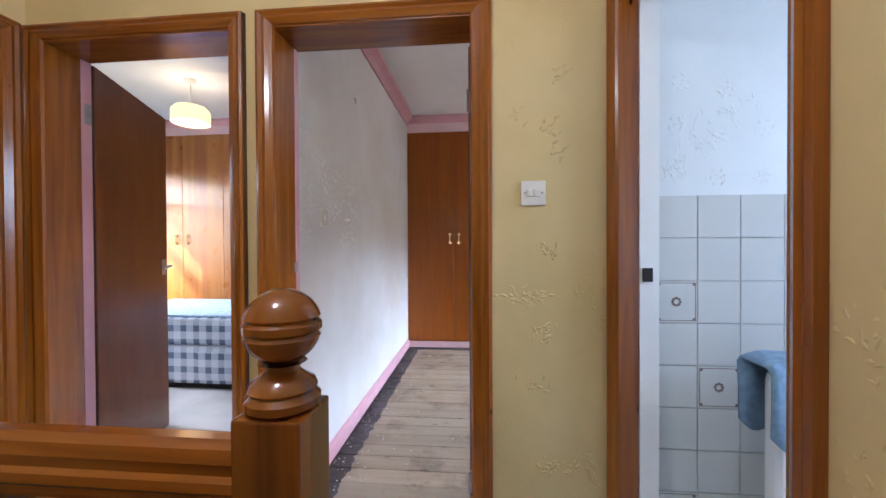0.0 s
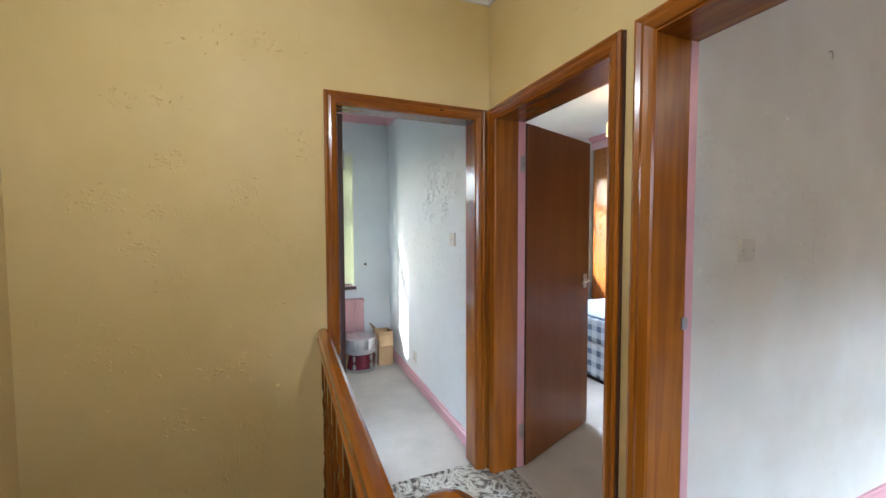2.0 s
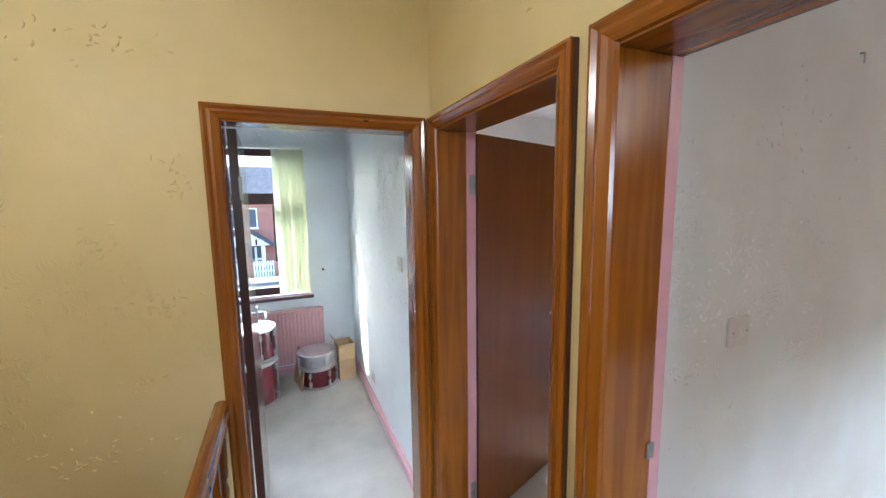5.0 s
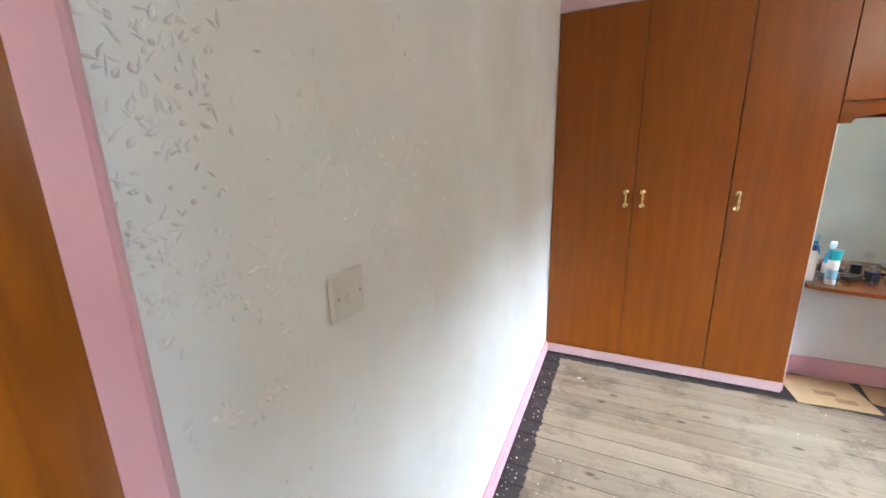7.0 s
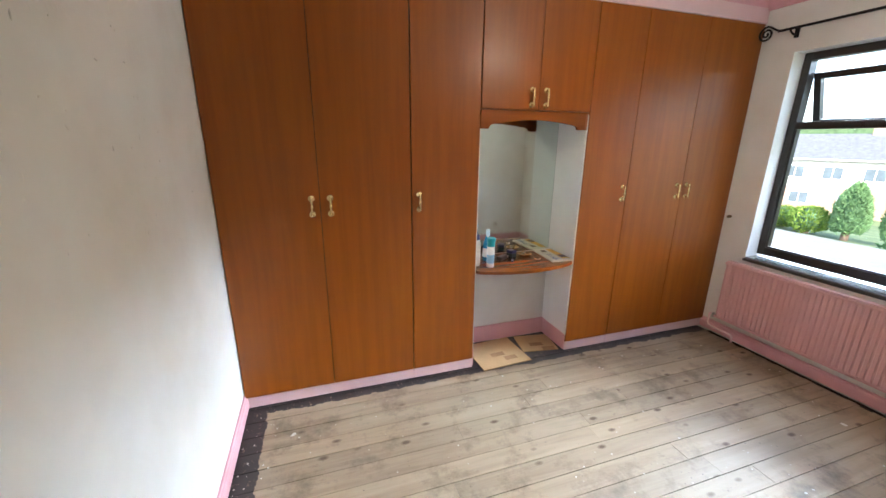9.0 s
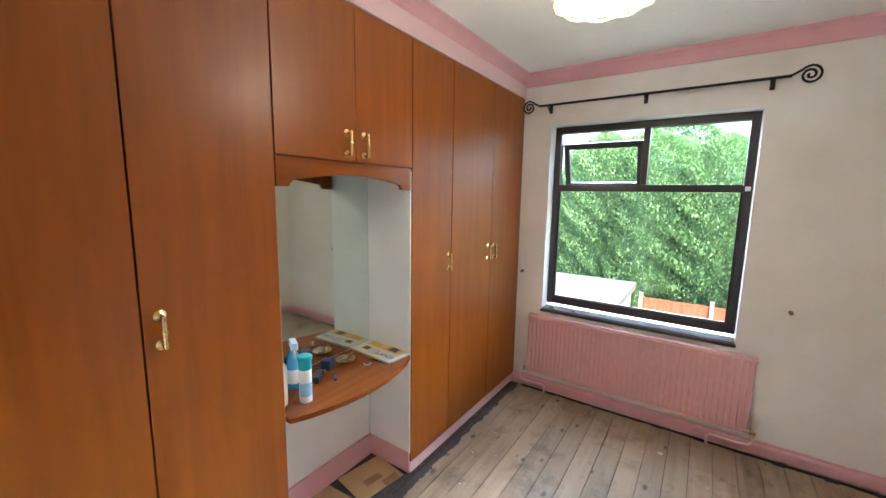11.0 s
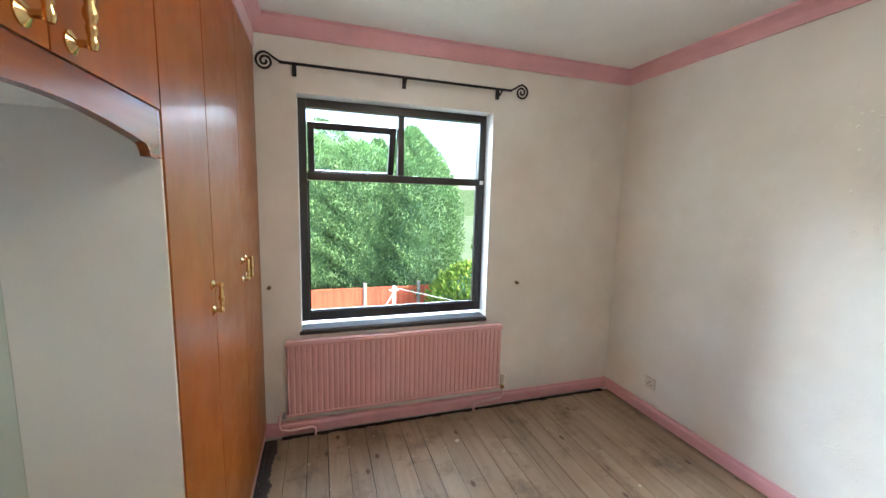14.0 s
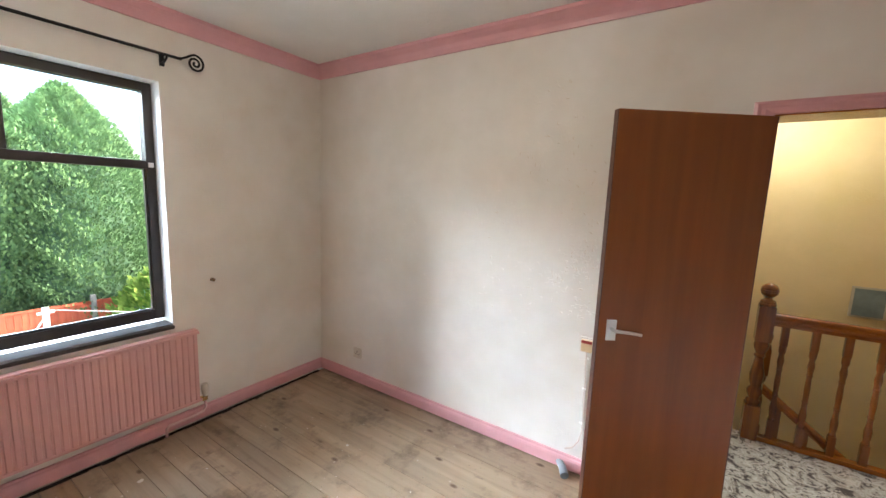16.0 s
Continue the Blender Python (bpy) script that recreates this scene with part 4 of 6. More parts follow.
# ---- landing balustrade ----
def newel(x, y, z0, top, label):
    """A square newel with turned middle, necking and a banded ball; top is the ball's centre."""
    nw = thing("newel_post", x, y, z0, label, "newel post", "newel posts")
    t = top - z0
    h = 0.044
    part("upper_block", box(bmesh.new(), -h, h, -h, h, t - 0.345, t - 0.105, 0.004), PINE_OBJ, nw)
    part("lower_block", box(bmesh.new(), -h, h, -h, h, 0.0, max(0.10, t - 0.80), 0.004), PINE_OBJ, nw)
    a, b = max(0.10, t - 0.80), t - 0.345
    L = b - a
    prof = [(0.030, a - 0.005), (0.042, a + 0.012), (0.042, a + 0.03), (0.028, a + 0.045), (0.040, a + 0.075), (0.043, a + 0.10), (0.028, a + 0.13), (0.030, a + 0.14),
            (0.038, a + 0.17), (0.040, a + 0.22), (0.030, a + L * 0.62), (0.024, a + L * 0.74), (0.034, a + L * 0.77), (0.024, a + L * 0.80), (0.040, a + L * 0.90), (0.042, a + L * 0.95), (0.030, b + 0.005)]
    part("turned_middle", lathe(bmesh.new(), prof, 24), PINE_OBJ, nw, smooth=True)
    prof = [(0.040, t - 0.105), (0.046, t - 0.100), (0.047, t - 0.090), (0.040, t - 0.082), (0.043, t - 0.078), (0.040, t - 0.070), (0.028, t - 0.062), (0.021, t - 0.056), (0.022, t - 0.049), (0.030, t - 0.046)]
    r = 0.049
    for k in range(3, 36):
        ang = -math.pi / 2 + math.pi * k / 36
        rr = r * math.cos(ang)
        hh = t + r * math.sin(ang)
        prof.append((rr - (0.004 if k in (16, 20) else 0.0), hh))
    part("ball_cap", lathe(bmesh.new(), prof, 36), PINE_OBJ, nw, "turned and banded ball cap", smooth=True)
    return nw


PINE_OBJ = timber("turned_pine", (0.10, 0.026, 0.002), (0.190, 0.055, 0.004), (0.25, 0.078, 0.006), 14, "Z", 0.18, 0.4, True, True, 0.5)
RAIL_Y = 0.49
newel(-0.14, RAIL_Y, -0.38, 1.05, "varnished pine newel post with a banded ball cap")
newel(-0.30, -0.47, -0.57, 0.495, "varnished pine newel post with a ball cap, lower stair")
bal = thing("balustrade", XW, RAIL_Y, 0.0, "varnished pine balustrade along the landing edge", "balustrade")
RAILSEC = [(-0.030, 0.845), (-0.024, 0.838), (0.024, 0.838), (0.030, 0.845), (0.030, 0.858), (0.024, 0.864), (0.027, 0.880), (0.022, 0.896), (0.010, 0.904), (-0.010, 0.904), (-0.022, 0.896), (-0.027, 0.880), (-0.024, 0.864), (-0.030, 0.858)]
part("handrail", extrude_profile(bmesh.new(), RAILSEC, lambda u, v, w: (w, u, v), 0.002, XW * -1 - 0.14 - 0.045), PINE_X, bal)
part("fillet", boxes((0.002, 1.51, -0.022, 0.022, 0.822, 0.8375), bevel=0.003), PINE_X, bal)
part("base_rail", boxes((0.002, 1.51, -0.030, 0.030, 0.009, 0.040), bevel=0.004), PINE_X, bal)


def baluster(parent, x, z0, z1, y=0.0):
    L = z1 - z0
    prof = [(0.013, z0 + 0.13), (0.019, z0 + 0.14), (0.014, z0 + 0.155), (0.018, z0 + 0.18), (0.020, z0 + 0.22), (0.014, z0 + 0.26), (0.013, z0 + 0.30), (0.018, z0 + 0.31), (0.013, z0 + 0.32),
            (0.016, z0 + L * 0.5), (0.013, z0 + L - 0.30), (0.018, z0 + L - 0.29), (0.013, z0 + L - 0.28), (0.019, z0 + L - 0.23), (0.013, z0 + L - 0.185), (0.019, z0 + L - 0.17), (0.020, z0 + L - 0.135), (0.016, z0 + L - 0.12)]
    bm = lathe(bmesh.new(), prof, 14, x, y)
    box(bm, x - 0.019, x + 0.019, y - 0.019, y + 0.019, z0, z0 + 0.131, 0.002)
    box(bm, x - 0.019, x + 0.019, y - 0.019, y + 0.019, z1 - 0.125, z1, 0.002)
    return part("baluster", bm, PINE_OBJ, parent, smooth=True)


for k in range(10):
    baluster(bal, 0.11 + 0.1485 * k, 0.041, 0.8215)

# stairs: two risers up to the landing, then the flight falling away to the west below the balustrade
stairs = thing("staircase", XW, YS, -2.6, "carpeted winding staircase with pine strings", "stairs", kind="structure")
X0, Y0, Z0 = XW, YS, -2.6
rows = [(-0.10 - X0, XR - X0, 0.18 - Y0, 0.44 - Y0, 0.0, -0.19 - Z0), (-0.10 - X0, XR - X0, 0.0, 0.18 - Y0, 0.0, -0.38 - Z0)]
for k in range(6):
    x1 = -0.10 - k * 0.24
    x0 = x1 - 0.24 if k < 5 else XW
    rows.append((x0 - X0, x1 - X0, 0.0, 0.44 - Y0, 0.0, -0.57 - 0.19 * k - Z0))
for r in rows:
    part("step", boxes(r, bevel=0.006), CARPET, stairs)
part("landing_edge", boxes((0.0, -0.10 - X0, 0.441 - Y0, 0.462 - Y0, 2.35, 2.607)), PINE_X, stairs, "pine apron board")
part("string", extrude_profile(bmesh.new(), [(0.05, 1.16), (1.52, 2.24), (1.52, 2.02), (0.05, 0.94)], lambda u, v, w: (u, w, v), 0.425 - Y0, 0.44 - Y0), PINE_X, stairs, "sloping pine string")
rail = thing("stair_rail", -0.185, 0.455, 0.38, "sloping varnished pine stair rail below the landing balustrade", "handrail")
part("handrail", extrude_profile(bmesh.new(), [(u, v - 0.86) for u, v in RAILSEC], lambda u, v, w: (-w, u - 0.02, v - 0.80 * w - 0.03), 0.0, 1.45), PINE_X, rail)
for k in range(9):
    xx = -0.10 - 0.15 * k
    part("baluster", boxes((xx - 0.016, xx + 0.016, -0.036, -0.004, 0.8 * xx - 0.86, 0.8 * xx - 0.05)), PINE_OBJ, rail)

# ---- lamps with shades ----
SHADE = Mat("lit_fabric_shade", 0.9, color=(0.80, 0.62, 0.36))
SHADE.b.inputs["Transmission Weight"].default_value = 0.0
SHADE.b.inputs["Emission Color"].default_value = (1.0, 0.62, 0.22, 1)
SHADE.b.inputs["Emission Strength"].default_value = 0.28
SHADE = SHADE.m
BULB = Mat("lit_bulb", 0.5, color=(1, 1, 1))
BULB.b.inputs["Emission Color"].default_value = (1.0, 0.88, 0.66, 1)
BULB.b.inputs["Emission Strength"].default_value = 2.5
BULB = BULB.m
CREAM_TRIM = plain("cream_fringe", (0.70, 0.60, 0.42), 0.9)


def pendant(x, y, z, ceil, r, label, fringe=True):
    """A drum shade with rounded shoulders on a flex; z is its lower rim."""
    p = thing("pendant_lamp", x, y, z, label, "ceiling lamp")
    seg = 40
    bm = bmesh.new()
    prof = [(r * 0.42, 0.150), (r * 0.80, 0.140), (r * 0.97, 0.112), (r, 0.07), (r * 0.985, 0.0)]
    rings = [[bm.verts.new((rr * (1 + 0.012 * math.cos(10 * 2 * math.pi * k / seg)) * math.cos(2 * math.pi * k / seg), rr * (1 + 0.012 * math.cos(10 * 2 * math.pi * k / seg)) * math.sin(2 * math.pi * k / seg), h)) for k in range(seg)] for rr, h in prof]
    for a, b in zip(rings, rings[1:]):
        for k in range(seg):
            bm.faces.new((a[k], a[(k + 1) % seg], b[(k + 1) % seg], b[k]))
    s = part("shade", bm, SHADE, p, "glowing yellow fabric shade", smooth=True)
    s.visible_shadow = False
    if fringe:
        pts = [((r * 1.0) * math.cos(2 * math.pi * k / 120), (r * 1.0) * math.sin(2 * math.pi * k / 120), -0.004 - 0.008 * abs(math.sin(10 * math.pi * k / 120 * 2 / 2))) for k in range(121)]
        part("fringe", tube(bmesh.new(), pts, 0.005, 6), CREAM_TRIM, p, "cream scalloped edging").visible_shadow = False
    part("flex", lathe(bmesh.new(), [(0.004, 0.09), (0.004, ceil - z - 0.03)], 8), PLASTIC, p, "white flex")
    part("rose", lathe(bmesh.new(), [(0.02, ceil - z - 0.04), (0.045, ceil - z - 0.02), (0.05, ceil - z)], 18), PLASTIC, p, "white ceiling rose", smooth=True)
    b = part("bulb", lathe(bmesh.new(), [(0.012, 0.10), (0.016, 0.08), (0.032, 0.05), (0.032, 0.03), (0.018, 0.01), (0.004, 0.004)], 16), BULB, p, "lit bulb", smooth=True)
    b.visible_shadow = False
    return p


pendant(1.32, 3.28, 2.25, CEIL, 0.152, "lit ceiling pendant with a scalloped fabric shade")
pendant(-2.40, 3.16, 2.235, 2.62, 0.150, "lit yellow fabric pendant lamp in the front bedroom", False)

# ---- dressing shelf clutter ----
ST = 0.7445
CARDBOARD = plain("cardboard", (0.46, 0.30, 0.15), 0.9, vary=0.12, scale=6, bump=0.2)
PAPER = plain("newsprint", (0.50, 0.47, 0.40), 0.9, vary=0.06)
PAPER_YEL = plain("newsprint_yellow_picture", (0.55, 0.33, 0.06), 0.8, vary=0.3, scale=30)
PAPER_DARK = plain("newsprint_dark_picture", (0.09, 0.06, 0.05), 0.8, vary=0.4, scale=40)
INK = plain("blue_ink", (0.05, 0.07, 0.20), 0.8)
INK_GREY = plain("grey_ink", (0.28, 0.27, 0.25), 0.8)
TURQ = plain("turquoise_plastic", (0.02, 0.36, 0.42), 0.3, vary=0.05)
BLUE = plain("blue_liquid_bottle", (0.05, 0.30, 0.55), 0.2, vary=0.2, coat=0.5)
NAVY = plain("dark_blue_plastic", (0.02, 0.03, 0.13), 0.3)
GREEN_BOX = plain("dark_green_card", (0.02, 0.045, 0.05), 0.6)

np_ = thing("newspaper", 1.498, 4.412, ST, "folded newspaper with a yellow picture and a sport heading", "newspaper", rz=-3)
for k in range(5):
    o = 0.003 * (k % 2)
    part("sheet", boxes((-0.088 + o, 0.088 - 0.002 * k, -0.154 + 0.001 * k, 0.152 - o, 0.0025 * k, 0.0025 * k + 0.002)), PAPER, np_)
T = 0.0128
part("picture", boxes((0.012, 0.084, -0.125, 0.125, T, T + 0.0004)), PAPER_YEL, np_, "yellow printed picture")
part("picture", boxes((0.020, 0.070, -0.095, -0.035, T + 0.0006, T + 0.001)), PAPER_DARK, np_, "dark printed figure shape")
part("picture", boxes((-0.050, -0.010, 0.055, 0.105, T, T + 0.0004)), PAPER_DARK, np_, "small dark printed picture")
for k in range(7):
    part("text_line", boxes((-0.075 + 0.010 * k, -0.071 + 0.010 * k, -0.02, 0.045, T, T + 0.0003)), INK_GREY, np_, "grey bar of small print")
tx = bpy.data.curves.new("heading", "FONT")
tx.body, tx.size, tx.align_x = "sport", 0.062, "CENTER"
to = new("heading", tx)
to.parent = np_
to.matrix_basis = pose(-0.028, -0.075, T + 0.0006, 0, 0, 90)
tx.materials.append(INK)
tx.extrude = 0.0002
tagged(to, "large blue printed heading")

for nm, x, y, r in (("dish", 1.296, 4.472, 0.052),):
    d = thing("brass_dish", x, y, ST, "small oval brass dish holding trinkets", "dish")
    bm = lathe(bmesh.new(), [(r * 0.55, 0.0), (r * 0.6, 0.003), (r, 0.013), (r * 1.02, 0.015), (r * 0.97, 0.0155), (r * 0.58, 0.006)], 28)
    part("dish_body", bm, BRASS, d, smooth=True)
    for k in range(9):
        a, q = random.uniform(0, 6.28), random.uniform(0, r * 0.5)
        pts = [(q * math.cos(a) + 0.010 * math.cos(j), q * math.sin(a) + 0.010 * math.sin(j), 0.012 + 0.003 * k * 0.5 + 0.004 * math.sin(2 * j)) for j in np.linspace(0, 5.6, 9)]
        part("trinket", tube(bmesh.new(), [tuple(map(float, p)) for p in pts], 0.0035, 6), (BRASS, STEEL, BRASS_DULL)[k % 3], d, "metal trinket")
    part("ring_handle", tube(bmesh.new(), [(0.012 * math.cos(j) + 0.044, 0.0, 0.022 + 0.012 * math.sin(j)) for j in [q * 0.5 for q in range(13)]], 0.002, 6), BRASS, d, "small brass ring handle")
bx = thing("ring_box", 1.186, 4.480, ST, "small dark green ring box on the shelf", "box", rz=20)
part("base", boxes((-0.025, 0.025, -0.026, 0.026, 0.0, 0.027), bevel=0.003), GREEN_BOX, bx)
part("lid", boxes((-0.026, 0.026, -0.027, 0.027, 0.028, 0.050), bevel=0.005), NAVY, bx, "dark blue lid")
ky = thing("metal_bits", 1.322, 4.343, ST, "small loose metal fittings and screws", "metal fittings")
for k in range(5):
    a = k * 1.3
    part("fitting", tube(bmesh.new(), [(0.006 * k - 0.012, 0.004 * math.sin(a), 0.004), (0.006 * k - 0.012 + 0.018 * math.cos(a), 0.018 * math.sin(a), 0.006 + 0.002 * k)], 0.004, 6), (STEEL, PLASTIC, BRASS)[k % 3], ky)
aer = thing("aerosol_can", 0.930, 4.305, ST, "white aerosol can with a turquoise cap", "spray can")
part("can", lathe(bmesh.new(), [(0.024, 0.0), (0.026, 0.003), (0.026, 0.145), (0.022, 0.152)], 24), PLASTIC, aer, smooth=True)
part("cap", lathe(bmesh.new(), [(0.025, 0.146), (0.027, 0.149), (0.027, 0.180), (0.031, 0.190), (0.031, 0.202), (0.028, 0.206)], 24), TURQ, aer, "turquoise flared cap", smooth=True)
part("label_band", lathe(bmesh.new(), [(0.0264, 0.03), (0.0264, 0.09)], 24), plain("pale_blue_label", (0.25, 0.45, 0.58), 0.4), aer, "pale blue label band", smooth=True)
sp = thing("spray_bottle", 0.972, 4.450, ST, "blue trigger spray bottle with a white head", "spray bottle", rz=-25)
part("bottle", lathe(bmesh.new(), [(0.030, 0.0), (0.034, 0.006), (0.034, 0.10), (0.028, 0.14), (0.018, 0.17), (0.014, 0.185)], 22), BLUE, sp, smooth=True)
part("label_band", lathe(bmesh.new(), [(0.0345, 0.03), (0.0345, 0.095)], 22), PLASTIC, sp, "white label", smooth=True)
part("trigger_head", boxes((-0.014, 0.014, -0.055, 0.022, 0.195, 0.228), (-0.010, 0.010, -0.018, 0.014, 0.18, 0.196), bevel=0.004), plain("pale_blue_plastic", (0.55, 0.72, 0.85), 0.3), sp, "pale blue trigger head")
part("trigger", tube(bmesh.new(), [(0, -0.030, 0.195), (0, -0.038, 0.175), (0, -0.030, 0.150)], 0.005, 8), PLASTIC, sp, "white trigger")
wb = thing("cleaner_bottle", 0.845, 4.36, ST, "white plastic bottle with a dark blue cap", "bottle")
part("bottle", lathe(bmesh.new(), [(0.026, 0.0), (0.030, 0.005), (0.030, 0.165), (0.020, 0.185)], 20), PLASTIC, wb, smooth=True)
part("cap", lathe(bmesh.new(), [(0.020, 0.186), (0.022, 0.19), (0.020, 0.22), (0.016, 0.223)], 18), NAVY, wb, "dark blue cap", smooth=True)
bl = thing("hair_clipper", 1.09, 4.43, ST, "black hair clipper lying on the shelf", "hair clipper", rz=35)
part("clipper_body", boxes((-0.060, 0.035, -0.020, 0.020, 0.0, 0.032), bevel=0.009), BLACK_FRAME, bl)
part("blade", boxes((0.036, 0.055, -0.019, 0.019, 0.006, 0.020), bevel=0.002), STEEL, bl, "steel blade")
part("cord", tube(bmesh.new(), [(-0.06, 0, 0.01), (-0.08, 0.02, 0.006), (-0.06, 0.05, 0.005), (0.0, 0.06, 0.005), (0.03, 0.045, 0.005)], 0.0035, 6), BLACK_FRAME, bl, "black cord", smooth=True)
cm = thing("eyelash_curler", 1.14, 4.375, ST, "small blue and black plastic grooming tool", "comb", rz=60)
part("grip", boxes((-0.035, 0.01, -0.008, 0.008, 0.0, 0.012), bevel=0.003), NAVY, cm)
part("prong", tube(bmesh.new(), [(0.01, 0, 0.006), (0.03, 0.006, 0.008), (0.05, 0.0, 0.006)], 0.003, 6), BLACK_IRON, cm)

# cardboard on the floor of the recess
for x, y, sx, sy, rz, z in ((1.05, 4.375, 0.400, 0.36, 4, 0.003), (1.42, 4.42, 0.290, 0.24, -9, 0.003)):
    c = thing("cardboard_sheet", x, y, z, "worn flat cardboard sheet on the boards", "cardboard", "cardboard sheets", rz=rz)
    part("sheet", boxes((-sx / 2, sx / 2, -sy / 2, sy / 2, 0.0, 0.005), bevel=0.001), CARDBOARD, c)
    part("print", boxes((-0.06, 0.05, -0.05, 0.0, 0.0052, 0.0056), (0.02, 0.12, -0.12, -0.07, 0.0052, 0.0056)), plain("cardboard_print", (0.30, 0.17, 0.08), 0.9), c, "faded brown printed blocks")

# grey tool by the door
tl = thing("floor_tool", 0.80, 1.66, 0.0, "grey plastic tool handle lying beside the skirting", "tool", rz=-62)
part("grip", tube(bmesh.new(), [(-0.03, 0, 0.035), (0.03, 0, 0.045), (0.12, 0.01, 0.035), (0.20, 0.015, 0.022)], 0.024, 12, 0.8), plain("grey_plastic", (0.22, 0.26, 0.30), 0.3, coat=0.4), tl, smooth=True)
part("shaft", tube(bmesh.new(), [(0.20, 0.015, 0.022), (0.32, 0.02, 0.012)], 0.008, 8), STEEL, tl, "steel shaft", smooth=True)
# flakes of paint and dust on the boards
rnd = random.Random(5)
bm = bmesh.new()
for k in range(260):
    if k % 2:
        x, y = XL + 0.03 + abs(rnd.gauss(0, 0.10)), rnd.uniform(1.7, 4.2)
    else:
        x, y = rnd.uniform(-0.5, 2.9), rnd.uniform(1.8, 4.1)
    r = rnd.uniform(0.002, 0.0065)
    a = rnd.uniform(0, 6.28)
    vs = [bm.verts.new((x + r * rnd.uniform(0.6, 1.3) * math.cos(a + q), y + r * rnd.uniform(0.6, 1.3) * math.sin(a + q), 0.0015 + rnd.uniform(0, 0.002))) for q in (0, 1.3, 2.6, 3.9, 5.1)]
    bm.faces.new(vs)
for x, y, r in ((2.66, 3.06, 0.016), (-0.40, 3.95, 0.014), (2.0, 2.2, 0.010)):
    vs = [bm.verts.new((x + r * rnd.uniform(0.7, 1.3) * math.cos(q), y + r * rnd.uniform(0.7, 1.3) * math.sin(q), 0.003)) for q in (0, 1.1, 2.2, 3.3, 4.4, 5.4)]
    bm.faces.new(vs)
gap = boxes(*[(XE - 0.040 - 0.014 * abs(math.sin(1.7 * k) * math.cos(0.9 * k)), XE - 0.0215, YB + 0.06 * k, YB + 0.06 * (k + 1), -0.002, 0.0035) for k in range(1, 43)])
structure("floor_gap", gap, DARK, "dark dusty gap between the skirting and the boards", "floor gap")
tagged(part("floor_debris", bm, plain("plaster_flakes", (0.62, 0.58, 0.52), 0.9)), "scattered pale plaster flakes on the boards", "debris", "", "stuff")

# ---- small picture on the stair wall ----
pc = thing("framed_picture", -0.90, YS + 0.004, 0.87, "small framed picture of a grey-green view on the yellow wall", "picture")
part("frame", boxes((-0.105, 0.105, 0.0, 0.018, -0.125, 0.125), bevel=0.004), plain("pale_gilt_frame", (0.48, 0.42, 0.30), 0.5), pc)
part("mount", boxes((-0.090, 0.090, 0.0185, 0.020, -0.110, 0.110)), plain("grey_green_print", (0.16, 0.20, 0.19), 0.5, vary=0.4, scale=8), pc, "grey-green print")

# ---- bathroom ----
TILE_M = Mat("glazed_wall_tile", 0.14)
TILE_M.color(TILE_M.mix(TILE_M.ramp(TILE_M.noise(3.0, TILE_M.pos), (0.3, 0.0), (0.7, 0.5)), (0.60, 0.60, 0.57), (0.54, 0.54, 0.51)))
TILE_M.bump(TILE_M.noise(9.0), 0.12, 0.004)
TILE_M = TILE_M.m
bathwall = bpy.data.objects["wall_bathroom_north"]
TW, TH = 0.1435, 0.1520
tile_bm = boxes((0.0015, TW - 0.0015, -0.007, 0.0, -TH + 0.0015, -0.0015), bevel=0.0012)
tile_me = bpy.data.meshes.new("tile")
tile_bm.to_mesh(tile_me)
tile_bm.free()
tile_me.materials.append(TILE_M)
structure("wall_tile_bed", boxes((XR + 0.121, 2.399, 1.4615, 1.4648, 0.0, 1.326)), plain("tile_grout", (0.57, 0.57, 0.54), 0.9), "pale grout behind the tiles", "wall")
decor = plain("tile_brown_line", (0.16, 0.11, 0.09), 0.3)
for i in range(11):
    for j in range(8):
        ob = new("tile", tile_me)
        ob.parent = bathwall
        ob.matrix_basis = Matrix.Translation((0.746 + TW * i, 1.461, 1.326 - TH * j))
        if (i, j) in ((0, 2), (1, 4), (0, 7), (3, 1), (4, 5)):
            bm = boxes((0.006, TW - 0.006, -0.0078, -0.0072, -0.010, -0.0075), (0.006, TW - 0.006, -0.0078, -0.0072, -TH + 0.0075, -TH + 0.010), (0.006, 0.0085, -0.0078, -0.0072, -TH + 0.010, -0.010), (TW - 0.0085, TW - 0.006, -0.0078, -0.0072, -TH + 0.010, -0.010))
            for cx, cz in ((0.012, -0.014), (TW - 0.012, -0.014), (0.012, -TH + 0.014), (TW - 0.012, -TH + 0.014)):
                lathe(bm, [(0.006, -0.0079), (0.006, -0.0073)], 6, cx, cz, "Y")
            for q in range(8):
                a = q * math.pi / 4
                lathe(bm, [(0.0055, -0.0081), (0.0055, -0.0073)], 6, TW / 2 + 0.013 * math.cos(a), -TH / 2 + 0.013 * math.sin(a), "Y")
            o2 = part("tile_motif", bm, decor, ob, "brown line border and flower motif")
TOWEL = plain("blue_grey_towel", (0.20, 0.30, 0.42), 0.95, vary=0.25, scale=40, bump=0.6)
br = thing("radiator", 0.985, 1.20, 0.10, "white tall radiator with rounded ends in the bathroom", "radiator")
part("panel", boxes((0.0, 0.50, 0.0, 0.085, 0.0, 0.665), bevel=0.03), WHITE_GLOSS, br)
for q in range(5):
    part("fin", boxes((0.05 + 0.09 * q, 0.09 + 0.09 * q, -0.008, -0.001, 0.04, 0.62), bevel=0.003), WHITE_GLOSS, br)
for q in (0.04, 0.42):
    part("foot", boxes((q, q + 0.03, 0.02, 0.06, -0.096, 0.0)), WHITE_GLOSS, br)
